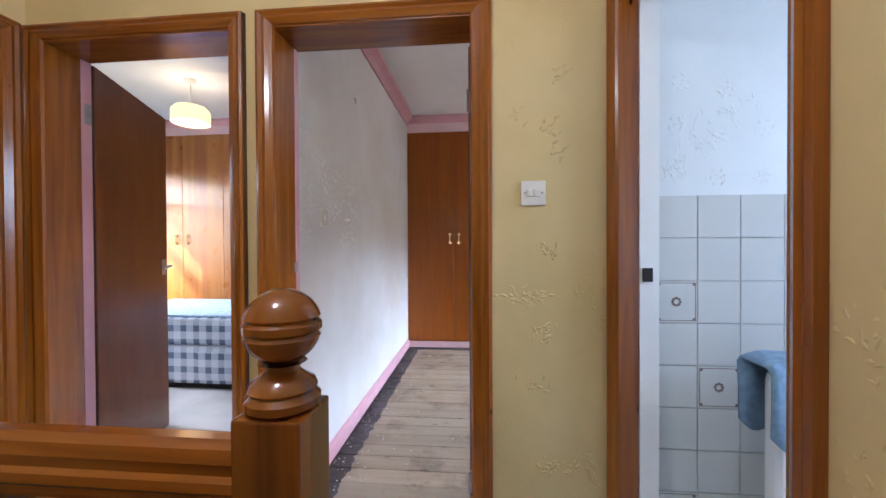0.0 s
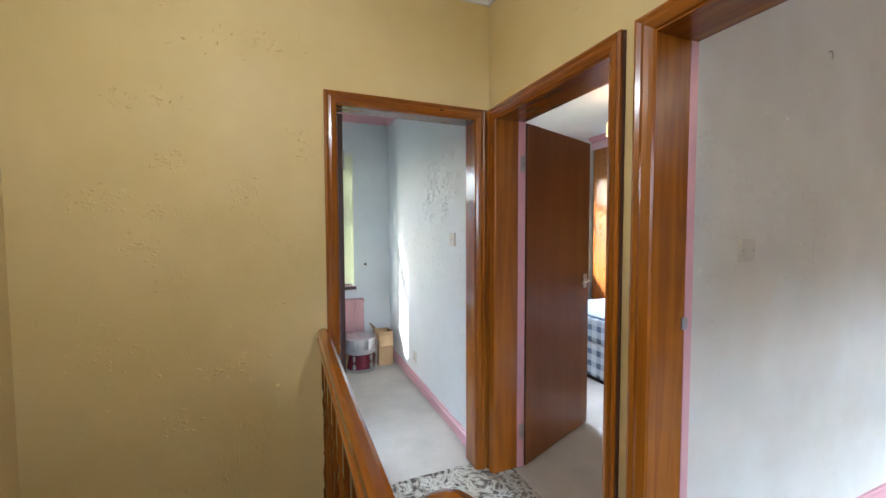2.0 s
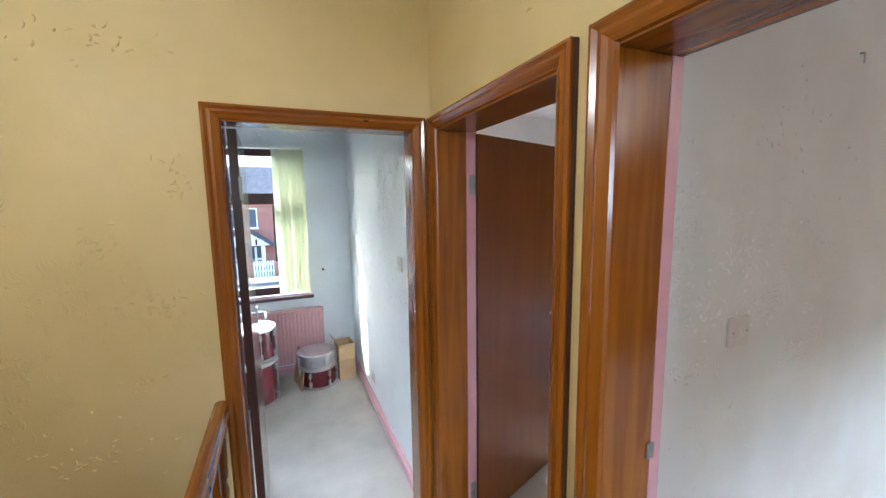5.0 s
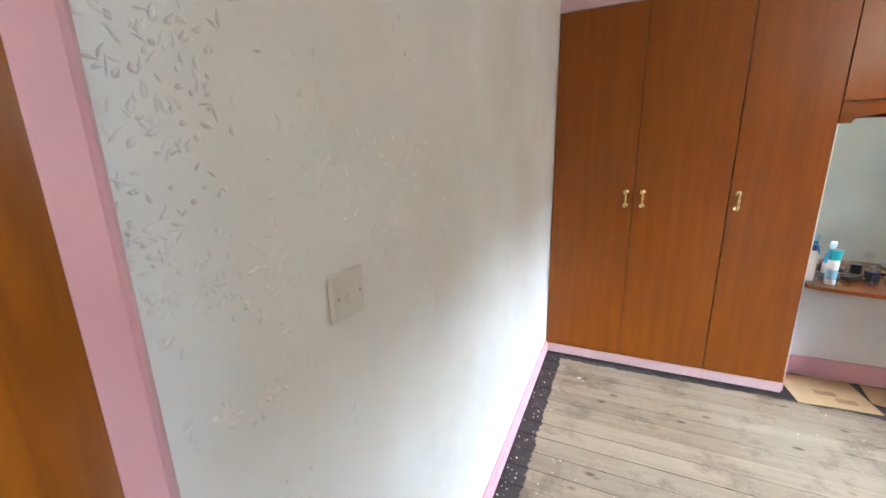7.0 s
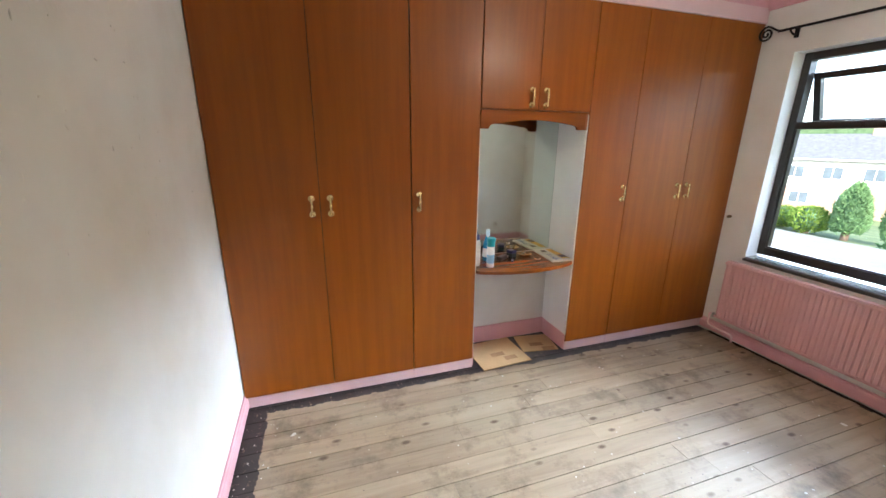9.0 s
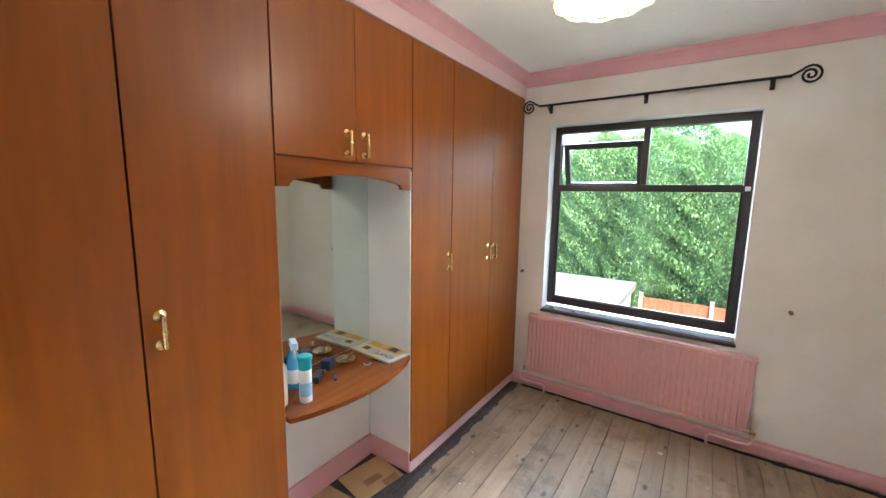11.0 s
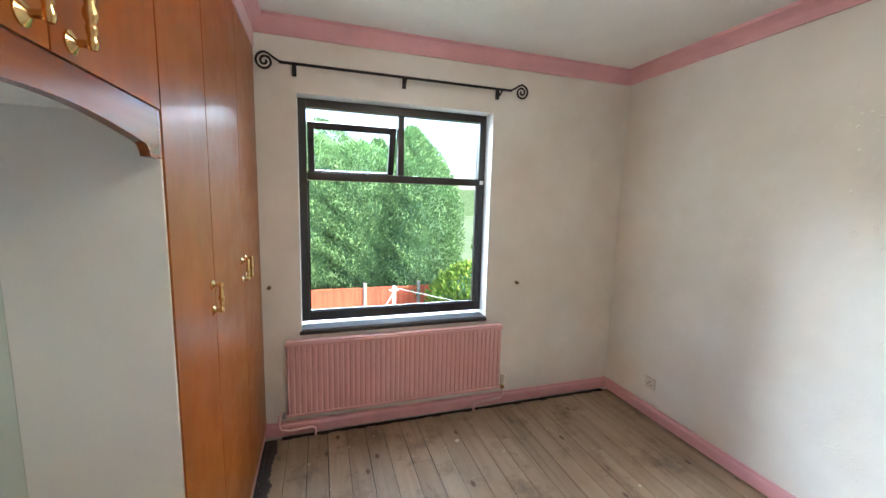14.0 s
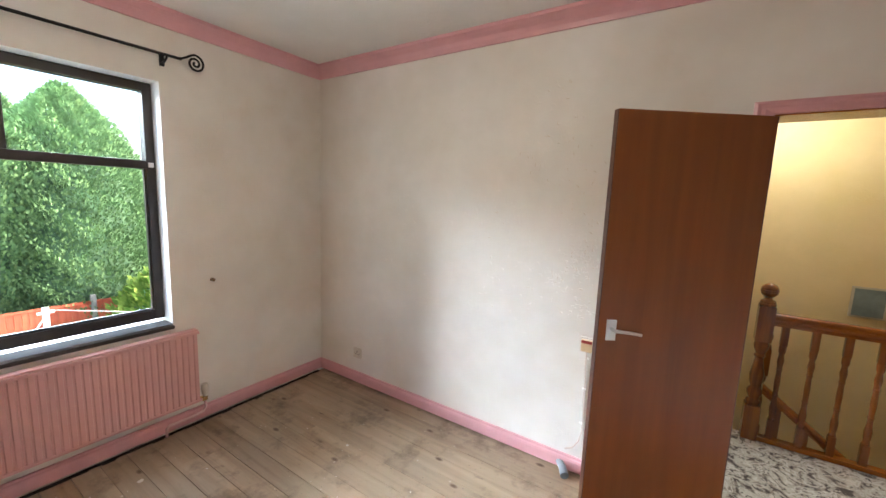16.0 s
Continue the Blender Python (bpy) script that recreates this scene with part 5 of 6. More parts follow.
tw = thing("towel", 0.93, 1.24, 0.765, "crumpled blue-grey towel draped over the radiator", "towel")
bm = bmesh.new()
W, H = 14, 22
grid = {}
for i in range(W + 1):
    for j in range(H + 1):
        u = i / W * 0.30
        t = j / H
        s = (t - 0.5) * 0.62
        top = 0.06
        yy = max(-top, min(top, s)) if abs(s) < top else math.copysign(top + 0.012 + 0.01 * math.sin(u * 40 + t * 5), s)
        zz = 0.035 - max(0.0, abs(s) - top) * (0.8 + 0.25 * math.sin(u * 25)) + 0.012 * math.sin(u * 33) + 0.03 * math.exp(-((u - 0.15) / 0.08) ** 2)
        grid[i, j] = bm.verts.new((u, yy, zz))
for i in range(W):
    for j in range(H):
        bm.faces.new((grid[i, j], grid[i + 1, j], grid[i + 1, j + 1], grid[i, j + 1]))
o = part("cloth", bm, TOWEL, tw, smooth=True)
sm = o.modifiers.new("thick", "SOLIDIFY")
sm.thickness = 0.008

# ---- front bedroom: bed and wardrobes ----
PLAID = plaid()
bed = thing("bed", -3.12, 2.87, 0.0, "single divan bed covered in blue checked fabric", "bed")
part("divan_base", boxes((0.0, 1.95, 0.0, 0.93, 0.05, 0.35), bevel=0.015), PLAID, bed, "blue checked divan base")
part("drawer", boxes((0.98, 1.86, -0.012, -0.001, 0.09, 0.31), bevel=0.004), PLAID, bed, "checked drawer front")
part("mattress", boxes((0.0, 1.95, 0.0, 0.93, 0.355, 0.58), bevel=0.035), PLAID, bed, "blue checked mattress")
part("piping", boxes((-0.003, 1.953, -0.004, 0.934, 0.3505, 0.3545), (0.02, 1.93, -0.004, 0.0, 0.555, 0.561)), plain("pale_piping", (0.5, 0.5, 0.52), 0.8), bed, "pale piping")
# near-black filler block paints the shade under the bed
part("underside", boxes((0.03, 1.92, 0.03, 0.90, 0.006, 0.049)), DARK, bed, "dark block standing in for the shade below the divan")
qu = part("mattress_top", boxes((0.02, 1.93, 0.02, 0.91, 0.5805, 0.60), bevel=0.009), plain("pale_blue_quilt", (0.36, 0.44, 0.56), 0.9, vary=0.35, scale=30, bump=0.5), bed, "pale blue quilted top")
xs = [-3.86, -3.35, -2.84, -2.33, -1.82, -1.31, XL - 0.112]
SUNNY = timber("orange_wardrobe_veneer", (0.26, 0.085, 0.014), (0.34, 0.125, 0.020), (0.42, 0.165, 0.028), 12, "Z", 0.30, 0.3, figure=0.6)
for k in range(0, 6, 2):
    w = thing("wardrobe_unit", xs[k], 4.2, 0.0, "tall double wardrobe unit in orange-brown veneer, front bedroom", "wardrobe", "front bedroom wardrobes")
    wd = xs[k + 2] - xs[k]
    part("carcass", boxes((0.002, wd - 0.002, 0.021, 0.64, 0.078, 2.45)), DARK, w, "dark carcass")
    part("plinth", boxes((0.0, wd, 0.004, 0.022, 0.006, 0.076)), PINK_PALE, w, "pale pink plinth")
    for q in (0, 1):
        d = part("wardrobe_door", boxes((q * wd / 2 + 0.002, (q + 1) * wd / 2 - 0.002, 0.0, 0.018, 0.08, 2.455), bevel=0.0012), SUNNY, w)
        ornate_handle(d, wd / 2 + (-0.07 if q == 0 else 0.07), 1.234)
structure("trim_front_wardrobe_head", boxes((XF, XL - 0.11, 4.198, 4.30, 2.456, 2.62)), PINK_PALE, "pale pink fascia above the wardrobes", "trim")


def front_window(name, y0, y1, z0, z1, label):
    w = thing(name, XF - 0.16, y0, z0, label, "window", kind="structure")
    wy, wz = y1 - y0, z1 - z0
    part("window_frame", boxes((0, 0.07, 0.0, 0.06, 0, wz), (0, 0.07, wy - 0.06, wy, 0, wz), (0, 0.07, 0.06, wy - 0.06, wz - 0.06, wz), (0, 0.07, 0.06, wy - 0.06, 0.0, 0.075), bevel=0.003), BROWN_FRAME, w)
    part("transom", boxes((-0.004, 0.074, 0.0605, wy - 0.0605, wz - 0.50, wz - 0.40), bevel=0.003), BROWN_FRAME, w)
    pane(w, Matrix.Translation((0.035, 0.05, 0.07)), wy - 0.1, wz - 0.57)
    pane(w, Matrix.Translation((0.035, 0.05, wz - 0.40)), wy - 0.1, 0.345)
    part("window_sill", boxes((0.071, 0.20, -0.02, wy + 0.03, -0.035, -0.003), bevel=0.004), BROWN_FRAME, w)


front_window("window", W0[0], W0[1], W0[2] + 0.03, W0[3], "brown-stained front window with a deep transom")
front_window("window", WB[0], WB[1], WB[2] + 0.03, WB[3], "brown-stained front window with a deep transom")
blind_m = Mat("lime_blind_fabric", 0.8, color=(0.72, 0.73, 0.55))
blind_m.b.inputs["Transmission Weight"].default_value = 0.35
blind_m.b.inputs["IOR"].default_value = 1.01
blind_m = blind_m.m
vb = thing("vertical_blind", XF + 0.03, 0.70, 0.82, "pale lime vertical blind drawn to one side", "blind")
part("head_rail", boxes((-0.02, 0.02, -1.15, 0.28, 1.335, 1.36), bevel=0.003), PLASTIC, vb, "white head rail")
for k in range(7):
    bm = bmesh.new()
    box(bm, -0.044, 0.044, -0.0008, 0.0008, 0.0, 1.33)
    s = part("slat", bm, blind_m, vb, m=Matrix.Translation((0, 0.03 + 0.036 * k, 0)) @ Matrix.Rotation(radians(38 + 5 * (k % 3)), 4, "Z"))
radiator(XF, 0.18, 0.12, 0.90, 0.54, 1, "pink enamelled panel radiator under the front window")

# drums and boxes
RED = plain("wine_red_drum_wrap", (0.12, 0.006, 0.018), 0.16, vary=0.2, coat=0.8)
HEADSKIN = plain("white_drum_skin", (0.66, 0.66, 0.64), 0.4, vary=0.04)


def drum(x, y, z, r, h, label, shell=RED, lugs=8, skin=None):
    d = thing("drum", x, y, z, label, "drum", "drums")
    part("shell", lathe(bmesh.new(), [(r, 0.014), (r, h - 0.014)], 40), shell, d, smooth=True)
    for z0, z1 in ((0.0, 0.022), (h - 0.022, h)):
        part("hoop", lathe(bmesh.new(), [(r + 0.002, z0), (r + 0.008, z0 + 0.002), (r + 0.008, z1 - 0.002), (r + 0.003, z1)], 40), CHROME, d, "chrome hoop", smooth=True)
    part("skin", lathe(bmesh.new(), [(r - 0.002, h - 0.006), (r - 0.004, h - 0.0005 + 0.002)], 40), skin or HEADSKIN, d, "taut drum skin", smooth=True)
    for k in range(lugs):
        a = 2 * math.pi * (k + 0.5) / lugs
        m = Matrix.Rotation(a, 4, "Z") @ Matrix.Translation((r + 0.008, 0, 0))
        for zz in (0.055, h - 0.055):
            part("lug", boxes((-0.006, 0.012, -0.011, 0.011, zz - 0.022, zz + 0.022), bevel=0.004), CHROME, d, "chrome lug", m=m)
        part("tension_rod", lathe(bmesh.new(), [(0.003, 0.01), (0.003, h - 0.01)], 6), CHROME, d, m=m @ Matrix.Translation((0.008, 0, 0)))
    return d


drum(-3.50, 0.44, 0.006, 0.205, 0.36, "large wine-red drum with chrome hoops on the carpet")
drum(-3.52, 0.465, 0.372, 0.180, 0.27, "wine-red drum stacked on a larger one")
drum(-3.60, 0.985, 0.006, 0.150, 0.19, "small wine-red drum with chrome fittings", lugs=6)
drum(-3.59, 0.975, 0.200, 0.160, 0.13, "chrome snare drum resting on a red drum", CHROME, skin=CHROME)
cb = thing("cardboard_box", -3.66, 1.235, 0.006, "tall open cardboard box in the corner", "box", rz=6)
part("box_sides", boxes((-0.09, 0.09, -0.075, -0.071, 0, 0.34), (-0.09, 0.09, 0.071, 0.075, 0, 0.34), (-0.09, -0.086, -0.071, 0.071, 0, 0.34), (0.086, 0.09, -0.071, 0.071, 0, 0.34), (-0.086, 0.086, -0.071, 0.071, 0.0, 0.004)), CARDBOARD, cb)
part("flap", boxes((-0.09, 0.09, -0.0, 0.003, 0.0, 0.09)), CARDBOARD, cb, m=Matrix.Translation((0, -0.073, 0.341)) @ Matrix.Rotation(radians(35), 4, "X"))
part("flap", boxes((0.0, 0.003, -0.07, 0.07, 0.0, 0.10)), CARDBOARD, cb, m=Matrix.Translation((0.09, 0, 0.30)) @ Matrix.Rotation(radians(160), 4, "Y"))
cs = thing("cardboard_sheet", -3.62, 0.80, 0.006, "cardboard sheet leaning between the drums", "cardboard", rz=12)
part("sheet", boxes((-0.14, 0.14, -0.003, 0.003, 0.0, 0.33)), CARDBOARD, cs, m=Matrix.Rotation(radians(-9), 4, "X"))

# ---- outdoors ----
GZ = -2.75


def ground_z(x):
    t = max(0.0, min(1.0, (x - 18) / 30))
    return GZ - 2.4 * t * t * (3 - 2 * t)


bm = bmesh.new()
gx = [-900, -200, -80, -40, -32, -24, -12, 0, 8, 14, 18, 23, 28, 33, 38, 43, 48, 60, 120, 300, 900]
gy = [-900, -200, -60, -20, 0, 20, 60, 200, 900]
gv = {(i, j): bm.verts.new((x, y, ground_z(x))) for i, x in enumerate(gx) for j, y in enumerate(gy)}
for i in range(len(gx) - 1):
    for j in range(len(gy) - 1):
        bm.faces.new((gv[i, j], gv[i + 1, j], gv[i + 1, j + 1], gv[i, j + 1]))
gm = Mat("grass_and_earth", 0.95)
gm.color(gm.ramp(gm.noise(0.6, detail=6), (0.3, (0.05, 0.085, 0.025)), (0.7, (0.13, 0.16, 0.06))))
gm.bump(gm.noise(14.0), 0.6, 0.03)
structure("ground", bm, gm.m, "green lawn and rough ground around the houses", "ground")
CONC = plain("pale_concrete", (0.24, 0.225, 0.20), 0.85, vary=0.15, scale=1.2, bump=0.3)
structure("road", boxes((-22.5, -15.0, -200, 200, GZ - 0.1, GZ + 0.02)), plain("asphalt", (0.06, 0.06, 0.06), 0.9, scale=2.0), "grey asphalt street in front of the house", "road")
structure("pavement", boxes((-15.0, -13.2, -200, 200, GZ - 0.1, GZ + 0.12), (-24.3, -22.5, -200, 200, GZ - 0.1, GZ + 0.12)), CONC, "pale concrete pavement with raised kerb", "pavement")

gar = thing("garage", 5.2, 4.24, GZ, "flat-roofed white garage with a pale felt roof", "garage")
part("wall", boxes((0.1, 5.2, 0.1, 6.4, 0.0, 2.13)), plain("white_render", (0.50, 0.49, 0.45), 0.8, vary=0.08, scale=1.5), gar)
part("roof", boxes((0.0, 5.3, 0.0, 6.5, 2.14, 2.29), bevel=0.01), plain("pale_roof_felt", (0.055, 0.050, 0.042), 0.9, vary=0.2, scale=1.1, bump=0.3), gar, "pale grey felt roof")

FENCE = timber("orange_fence_stain", (0.34, 0.065, 0.03), (0.44, 0.095, 0.045), (0.52, 0.13, 0.06), 9, "Z", 0.8, 0.0)
fn = thing("fence", 12.3, -6.0, GZ, "orange-stained panel fence with concrete posts", "fence")
for k in range(7):
    y0 = 1.72 * k
    part("post", boxes((-0.05, 0.05, y0 - 0.05, y0 + 0.05, 0, 1.66), bevel=0.008), CONC, fn, "concrete post")
    if k < 6:
        for q in range(14):
            part("board", boxes((0.006 * (q % 2) - 0.01, 0.006 * (q % 2) + 0.002, y0 + 0.055 + 0.115 * q, y0 + 0.055 + 0.115 * q + 0.112, 0.05, 1.52 + 0.004 * (q % 3))), FENCE, fn)
        part("rail", boxes((-0.03, -0.0105, y0 + 0.055, y0 + 1.665, 1.46, 1.50)), FENCE, fn)
lp = thing("clothes_pole", 10.6, 2.0, GZ, "white painted clothes-line pole", "clothes pole")
part("pole", lathe(bmesh.new(), [(0.05, 0.0), (0.05, 1.92)], 12), WHITE_GLOSS, lp, smooth=True)
part("cleat", boxes((-0.02, 0.02, -0.12, 0.12, 1.80, 1.84)), WHITE_GLOSS, lp)
part("line", tube(bmesh.new(), [(0, 0, 1.88), (-0.8, -2.2, 1.45), (-1.6, -4.4, 1.60)], 0.006, 6), PLASTIC, lp, "sagging washing line")
part("prop", tube(bmesh.new(), [(0.0, 0.0, 1.75), (0.3, 1.0, 0.0)], 0.018, 8), PLASTIC, lp, "slanting prop")

rng = np.random.default_rng(7)


def crown_mesh(name, H, R, n, size, mat, shape="cone", base=0.35):
    """Many small upswept sprays over a cone with uneven outline, in one mesh."""
    t = rng.random(n) ** 0.85
    ang = rng.random(n) * 2 * np.pi
    if shape != "ball":
        prof = R * np.clip(1.06 - t ** (3.6 if shape == "cone" else 9.0), 0.02, 1) * np.clip(0.75 + t * 1.6, 0, 1)
    else:
        prof = R * np.sqrt(np.clip(1 - (2 * t - 1) ** 2, 0.03, 1))
    bump = 1 + 0.12 * np.sin(ang * 5 + t * 17) * np.cos(t * 23 + ang * 2) + 0.09 * np.sin(ang * 11 + t * 41)
    depth = 1 - 0.22 * rng.random(n) ** 1.5
    r = prof * bump * depth
    z = base + t * (H - base) + rng.normal(0, 0.05, n)
    c = np.stack([r * np.cos(ang), r * np.sin(ang), z], 1)
    out = np.stack([np.cos(ang), np.sin(ang), 0.9 + 0.7 * rng.random(n)], 1) + rng.normal(0, 0.28, (n, 3))
    out /= np.linalg.norm(out, axis=1)[:, None]
    side = np.cross(out, rng.normal(0, 1, (n, 3)))
    side /= np.linalg.norm(side, axis=1)[:, None]
    s = size * (0.6 + 0.8 * rng.random(n))[:, None]
    v = np.stack([c, c + out * s * 0.55 + side * s * 0.32, c + out * s * 1.15, c + out * s * 0.55 - side * s * 0.32], 1).reshape(-1, 3)
    f = np.arange(4 * n).reshape(-1, 4)
    me = bpy.data.meshes.new(name)
    me.from_pydata(v.tolist(), [], f.tolist())
    me.materials.append(mat)
    return me


def tree(x, y, H, R, n, size, mat, label, core, shape="cone", base=0.35, rz=0.0, name="conifer_tree"):
    t = thing(name, x, y, ground_z(x), label, "tree", "garden trees", rz=rz)
    bm = bmesh.new()
    tube(bm, [(0, 0, 0), (0.05, 0.02, H * 0.3), (0.0, 0.05, H * 0.6), (0.02, 0, H * 0.92)], 0.16, 10, 0.15)
    for k in range(14):
        a, h = k * 2.4, H * (0.08 + 0.055 * k)
        L = R * (0.8 - 0.04 * k)
        tube(bm, [(0, 0, h), (L * 0.5 * math.cos(a), L * 0.5 * math.sin(a), h + 0.1 * L), (L * math.cos(a), L * math.sin(a), h + 0.45 * L)], 0.035, 6, 0.3)
    part("trunk", bm, BARK, t, "brown trunk with limbs")
    ob = new("crown", crown_mesh("crown", H, R, n, size, mat, shape, base))
    ob.parent = t
    tagged(ob, "dense green foliage sprays", kind="stuff")
    # opaque turned core; its darker green paints the shade deep in the crown
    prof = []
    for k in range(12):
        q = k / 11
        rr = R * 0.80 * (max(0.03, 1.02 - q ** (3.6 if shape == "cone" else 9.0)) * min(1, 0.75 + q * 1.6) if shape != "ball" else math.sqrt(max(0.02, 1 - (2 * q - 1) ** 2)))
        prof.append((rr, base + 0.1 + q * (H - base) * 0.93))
    part("inner_foliage", lathe(bmesh.new(), prof, 24), core, t, "solid core coloured as the shade inside the crown")
    return t


BARK = plain("bark", (0.09, 0.06, 0.04), 0.95, vary=0.3)
LEYL = foliage("conifer_foliage", (0.130, 0.215, 0.095), (0.182, 0.290, 0.125))
LEAFY = foliage("shrub_foliage", (0.09, 0.17, 0.03), (0.26, 0.33, 0.07))
# darker green standing for the shaded depth behind the sprays
CORE = plain("crown_shade_green", (0.080, 0.145, 0.068), 0.95, vary=0.4, scale=3)
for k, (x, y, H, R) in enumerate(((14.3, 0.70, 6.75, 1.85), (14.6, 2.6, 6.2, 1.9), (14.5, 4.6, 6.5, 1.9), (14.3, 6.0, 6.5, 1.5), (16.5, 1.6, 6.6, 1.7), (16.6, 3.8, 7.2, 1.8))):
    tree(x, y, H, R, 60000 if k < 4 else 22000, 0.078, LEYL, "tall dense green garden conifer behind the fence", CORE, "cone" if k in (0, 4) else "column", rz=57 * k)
tree(24.0, 13.0, 2.7, 0.62, 6000, 0.10, LEYL, "small rounded green conifer beyond the garage", CORE)
tree(24.6, 11.6, 2.2, 0.45, 4000, 0.10, LEYL, "small rounded green conifer beyond the garage", CORE)
tree(11.2, -0.6, 2.3, 1.25, 6000, 0.13, LEAFY, "yellow-green leafy shrub by the fence", CORE, "ball", 0.1, name="shrub")
tree(20.0, -6.5, 3.6, 1.9, 6000, 0.20, LEAFY, "yellow-green leafy garden bush", CORE, "ball", 0.1, name="shrub")
for k in range(5):
    tree(24.0 + 0.6 * (k % 2), 14.6 + 1.5 * k, 1.3 - 0.2 * (k % 2), 0.8, 2000, 0.12, LEAFY, "low leafy green shrub beyond the garage", CORE, "ball", 0.05, name="shrub")

ROOF = plain("grey_roof_tiles", (0.10, 0.10, 0.11), 0.85, vary=0.25, scale=3, bump=0.4)
REDBRICK = brick_mat("street_brick", (0.40, 0.11, 0.07), (0.42, 0.36, 0.30))
BROWNBRICK = brick_mat("far_brick", (0.36, 0.19, 0.13), (0.42, 0.36, 0.30))
RENDER = plain("cream_render", (0.36, 0.355, 0.34), 0.85, vary=0.06, scale=1.0)
PANEG = plain("dark_window_glass", (0.10, 0.12, 0.14), 0.08, vary=0.3, scale=1)


def house(x, y, z, rz, width, eave, ridge, depth, lower, upper, split, wins, label, doors=()):
    """A two-storey house; its front lies on local x = 0 and faces local -x."""
    h = thing("house", x, y, z, label, "house", "houses", rz=rz)
    part("lower_wall", boxes((0.0, depth, 0.0, width, 0.0, split)), lower, h, "brick lower storey")
    part("upper_wall", boxes((-0.02, depth + 0.02, -0.02, width + 0.02, split + 0.001, eave)), upper, h, "upper storey")
    bm = bmesh.new()
    extrude_profile(bm, [(-0.4, eave), (depth / 2, ridge), (depth + 0.4, eave), (depth + 0.4, eave - 0.12), (depth / 2, ridge - 0.15), (-0.4, eave - 0.12)], lambda u, v, w: (u, w, v), -0.3, width + 0.3)
    part("roof", bm, ROOF, h, "grey tiled pitched roof")
    part("gable", extrude_profile(bmesh.new(), [(0.0, eave - 0.05), (depth / 2, ridge - 0.2), (depth, eave - 0.05)], lambda u, v, w: (u, w, v), 0.01, width - 0.01), upper, h)
    part("gutter", boxes((-0.46, -0.36, -0.3, width + 0.3, eave - 0.13, eave - 0.04)), WHITE_GLOSS, h, "white gutter")
    part("chimney", boxes((depth / 2 - 0.35, depth / 2 + 0.35, width * 0.5 - 0.4, width * 0.5 + 0.4, ridge - 0.5, ridge + 0.9)), lower, h, "brick chimney")
    for (a, b, c, d) in wins:
        wv = part("window", boxes((-0.06, -0.021, a, b, c, c + 0.07), (-0.06, -0.021, a, b, d - 0.07, d), (-0.06, -0.021, a, a + 0.07, c + 0.07, d - 0.07), (-0.06, -0.021, b - 0.07, b, c + 0.07, d - 0.07), (-0.058, -0.021, (a + b) / 2 - 0.03, (a + b) / 2 + 0.03, c + 0.07, d - 0.07), (-0.10, -0.021, a - 0.08, b + 0.08, c - 0.07, c - 0.001)), WHITE_GLOSS, h, "white framed window")
        part("glass", boxes((-0.030, -0.0215, a + 0.07, b - 0.07, c + 0.07, d - 0.07)), PANEG, wv, "dark glass")
    for (a, b, d, m) in doors:
        dv = part("door", boxes((-0.05, -0.001, a, b, 0.1, d)), m, h)
        part("door_surround", boxes((-0.09, -0.001, a - 0.12, a - 0.001, 0.1, d + 0.1), (-0.09, -0.001, b + 0.001, b + 0.12, 0.1, d + 0.1), (-0.09, -0.001, a, b, d + 0.001, d + 0.1)), WHITE_GLOSS, dv, "white surround")
        part("glazed_light", boxes((-0.056, -0.0505, a + 0.2, b - 0.2, 0.9, d - 0.25)), PANEG, dv)
    return h


def rows(y0, n, step, w, z0, z1):
    return [(y0 + step * k, y0 + step * k + w, z0, z1) for k in range(n)]


BLUE_DOOR = plain("dark_blue_door", (0.03, 0.06, 0.09), 0.4)
for k, yy in enumerate((-9.4, 0.6, -19.4)):
    h = house(-30.0, yy + 9.6, -3.2, 180, 9.6, 5.2, 7.7, 8.0, REDBRICK, REDBRICK, 2.9, rows(1.0, 3, 3.0, 1.7, 3.1, 4.5) + [(0.7, 2.6, 0.9, 2.3), (7.0, 8.9, 0.9, 2.3)], "red brick two-storey house with white windows across the street", ((1.9 + 1.3 if k else 1.35 + 0.45, 4.3 if k else 2.9, 2.1, BLUE_DOOR),) if k else ())
px, py = -29.4, -1.62
po = thing("porch", px, py, -3.7, "white timber porch with a gabled roof on the brick house", "porch")
part("door", boxes((-0.56, -0.50, -0.48, 0.48, 0.15, 2.15), bevel=0.01), BLUE_DOOR, po, "dark blue front door")
part("door_light", boxes((-0.498, -0.49, -0.22, 0.22, 1.2, 1.9)), PLASTIC, po, "pale glazed light")
for s in (-1, 1):
    part("post", boxes((0.3, 0.5, s * 1.1 - 0.12, s * 1.1 + 0.12, 0.0, 2.4)), WHITE_GLOSS, po, "white porch post")
    part("surround", boxes((-0.58, -0.49, s * 0.56 - 0.07, s * 0.56 + 0.07, 0.0, 2.25)), WHITE_GLOSS, po)
part("gable_board", extrude_profile(bmesh.new(), [(-1.55, 2.45), (1.55, 2.45), (0.0, 3.55)], lambda u, v, w: (w, u, v), 0.40, 0.46), WHITE_GLOSS, po, "white gable infill")
for q in (-0.7, 0.0, 0.7):
    part("stud", boxes((0.465, 0.49, q - 0.06, q + 0.06, 2.5, 3.45 - abs(q) * 0.8)), DARK, po, "dark timber stud")
part("roof", extrude_profile(bmesh.new(), [(-1.8, 2.35), (0.0, 3.66), (1.8, 2.35), (1.8, 2.5), (0.0, 3.82), (-1.8, 2.5)], lambda u, v, w: (w, u, v), -0.55, 0.62), ROOF, po, "grey tiled porch roof")
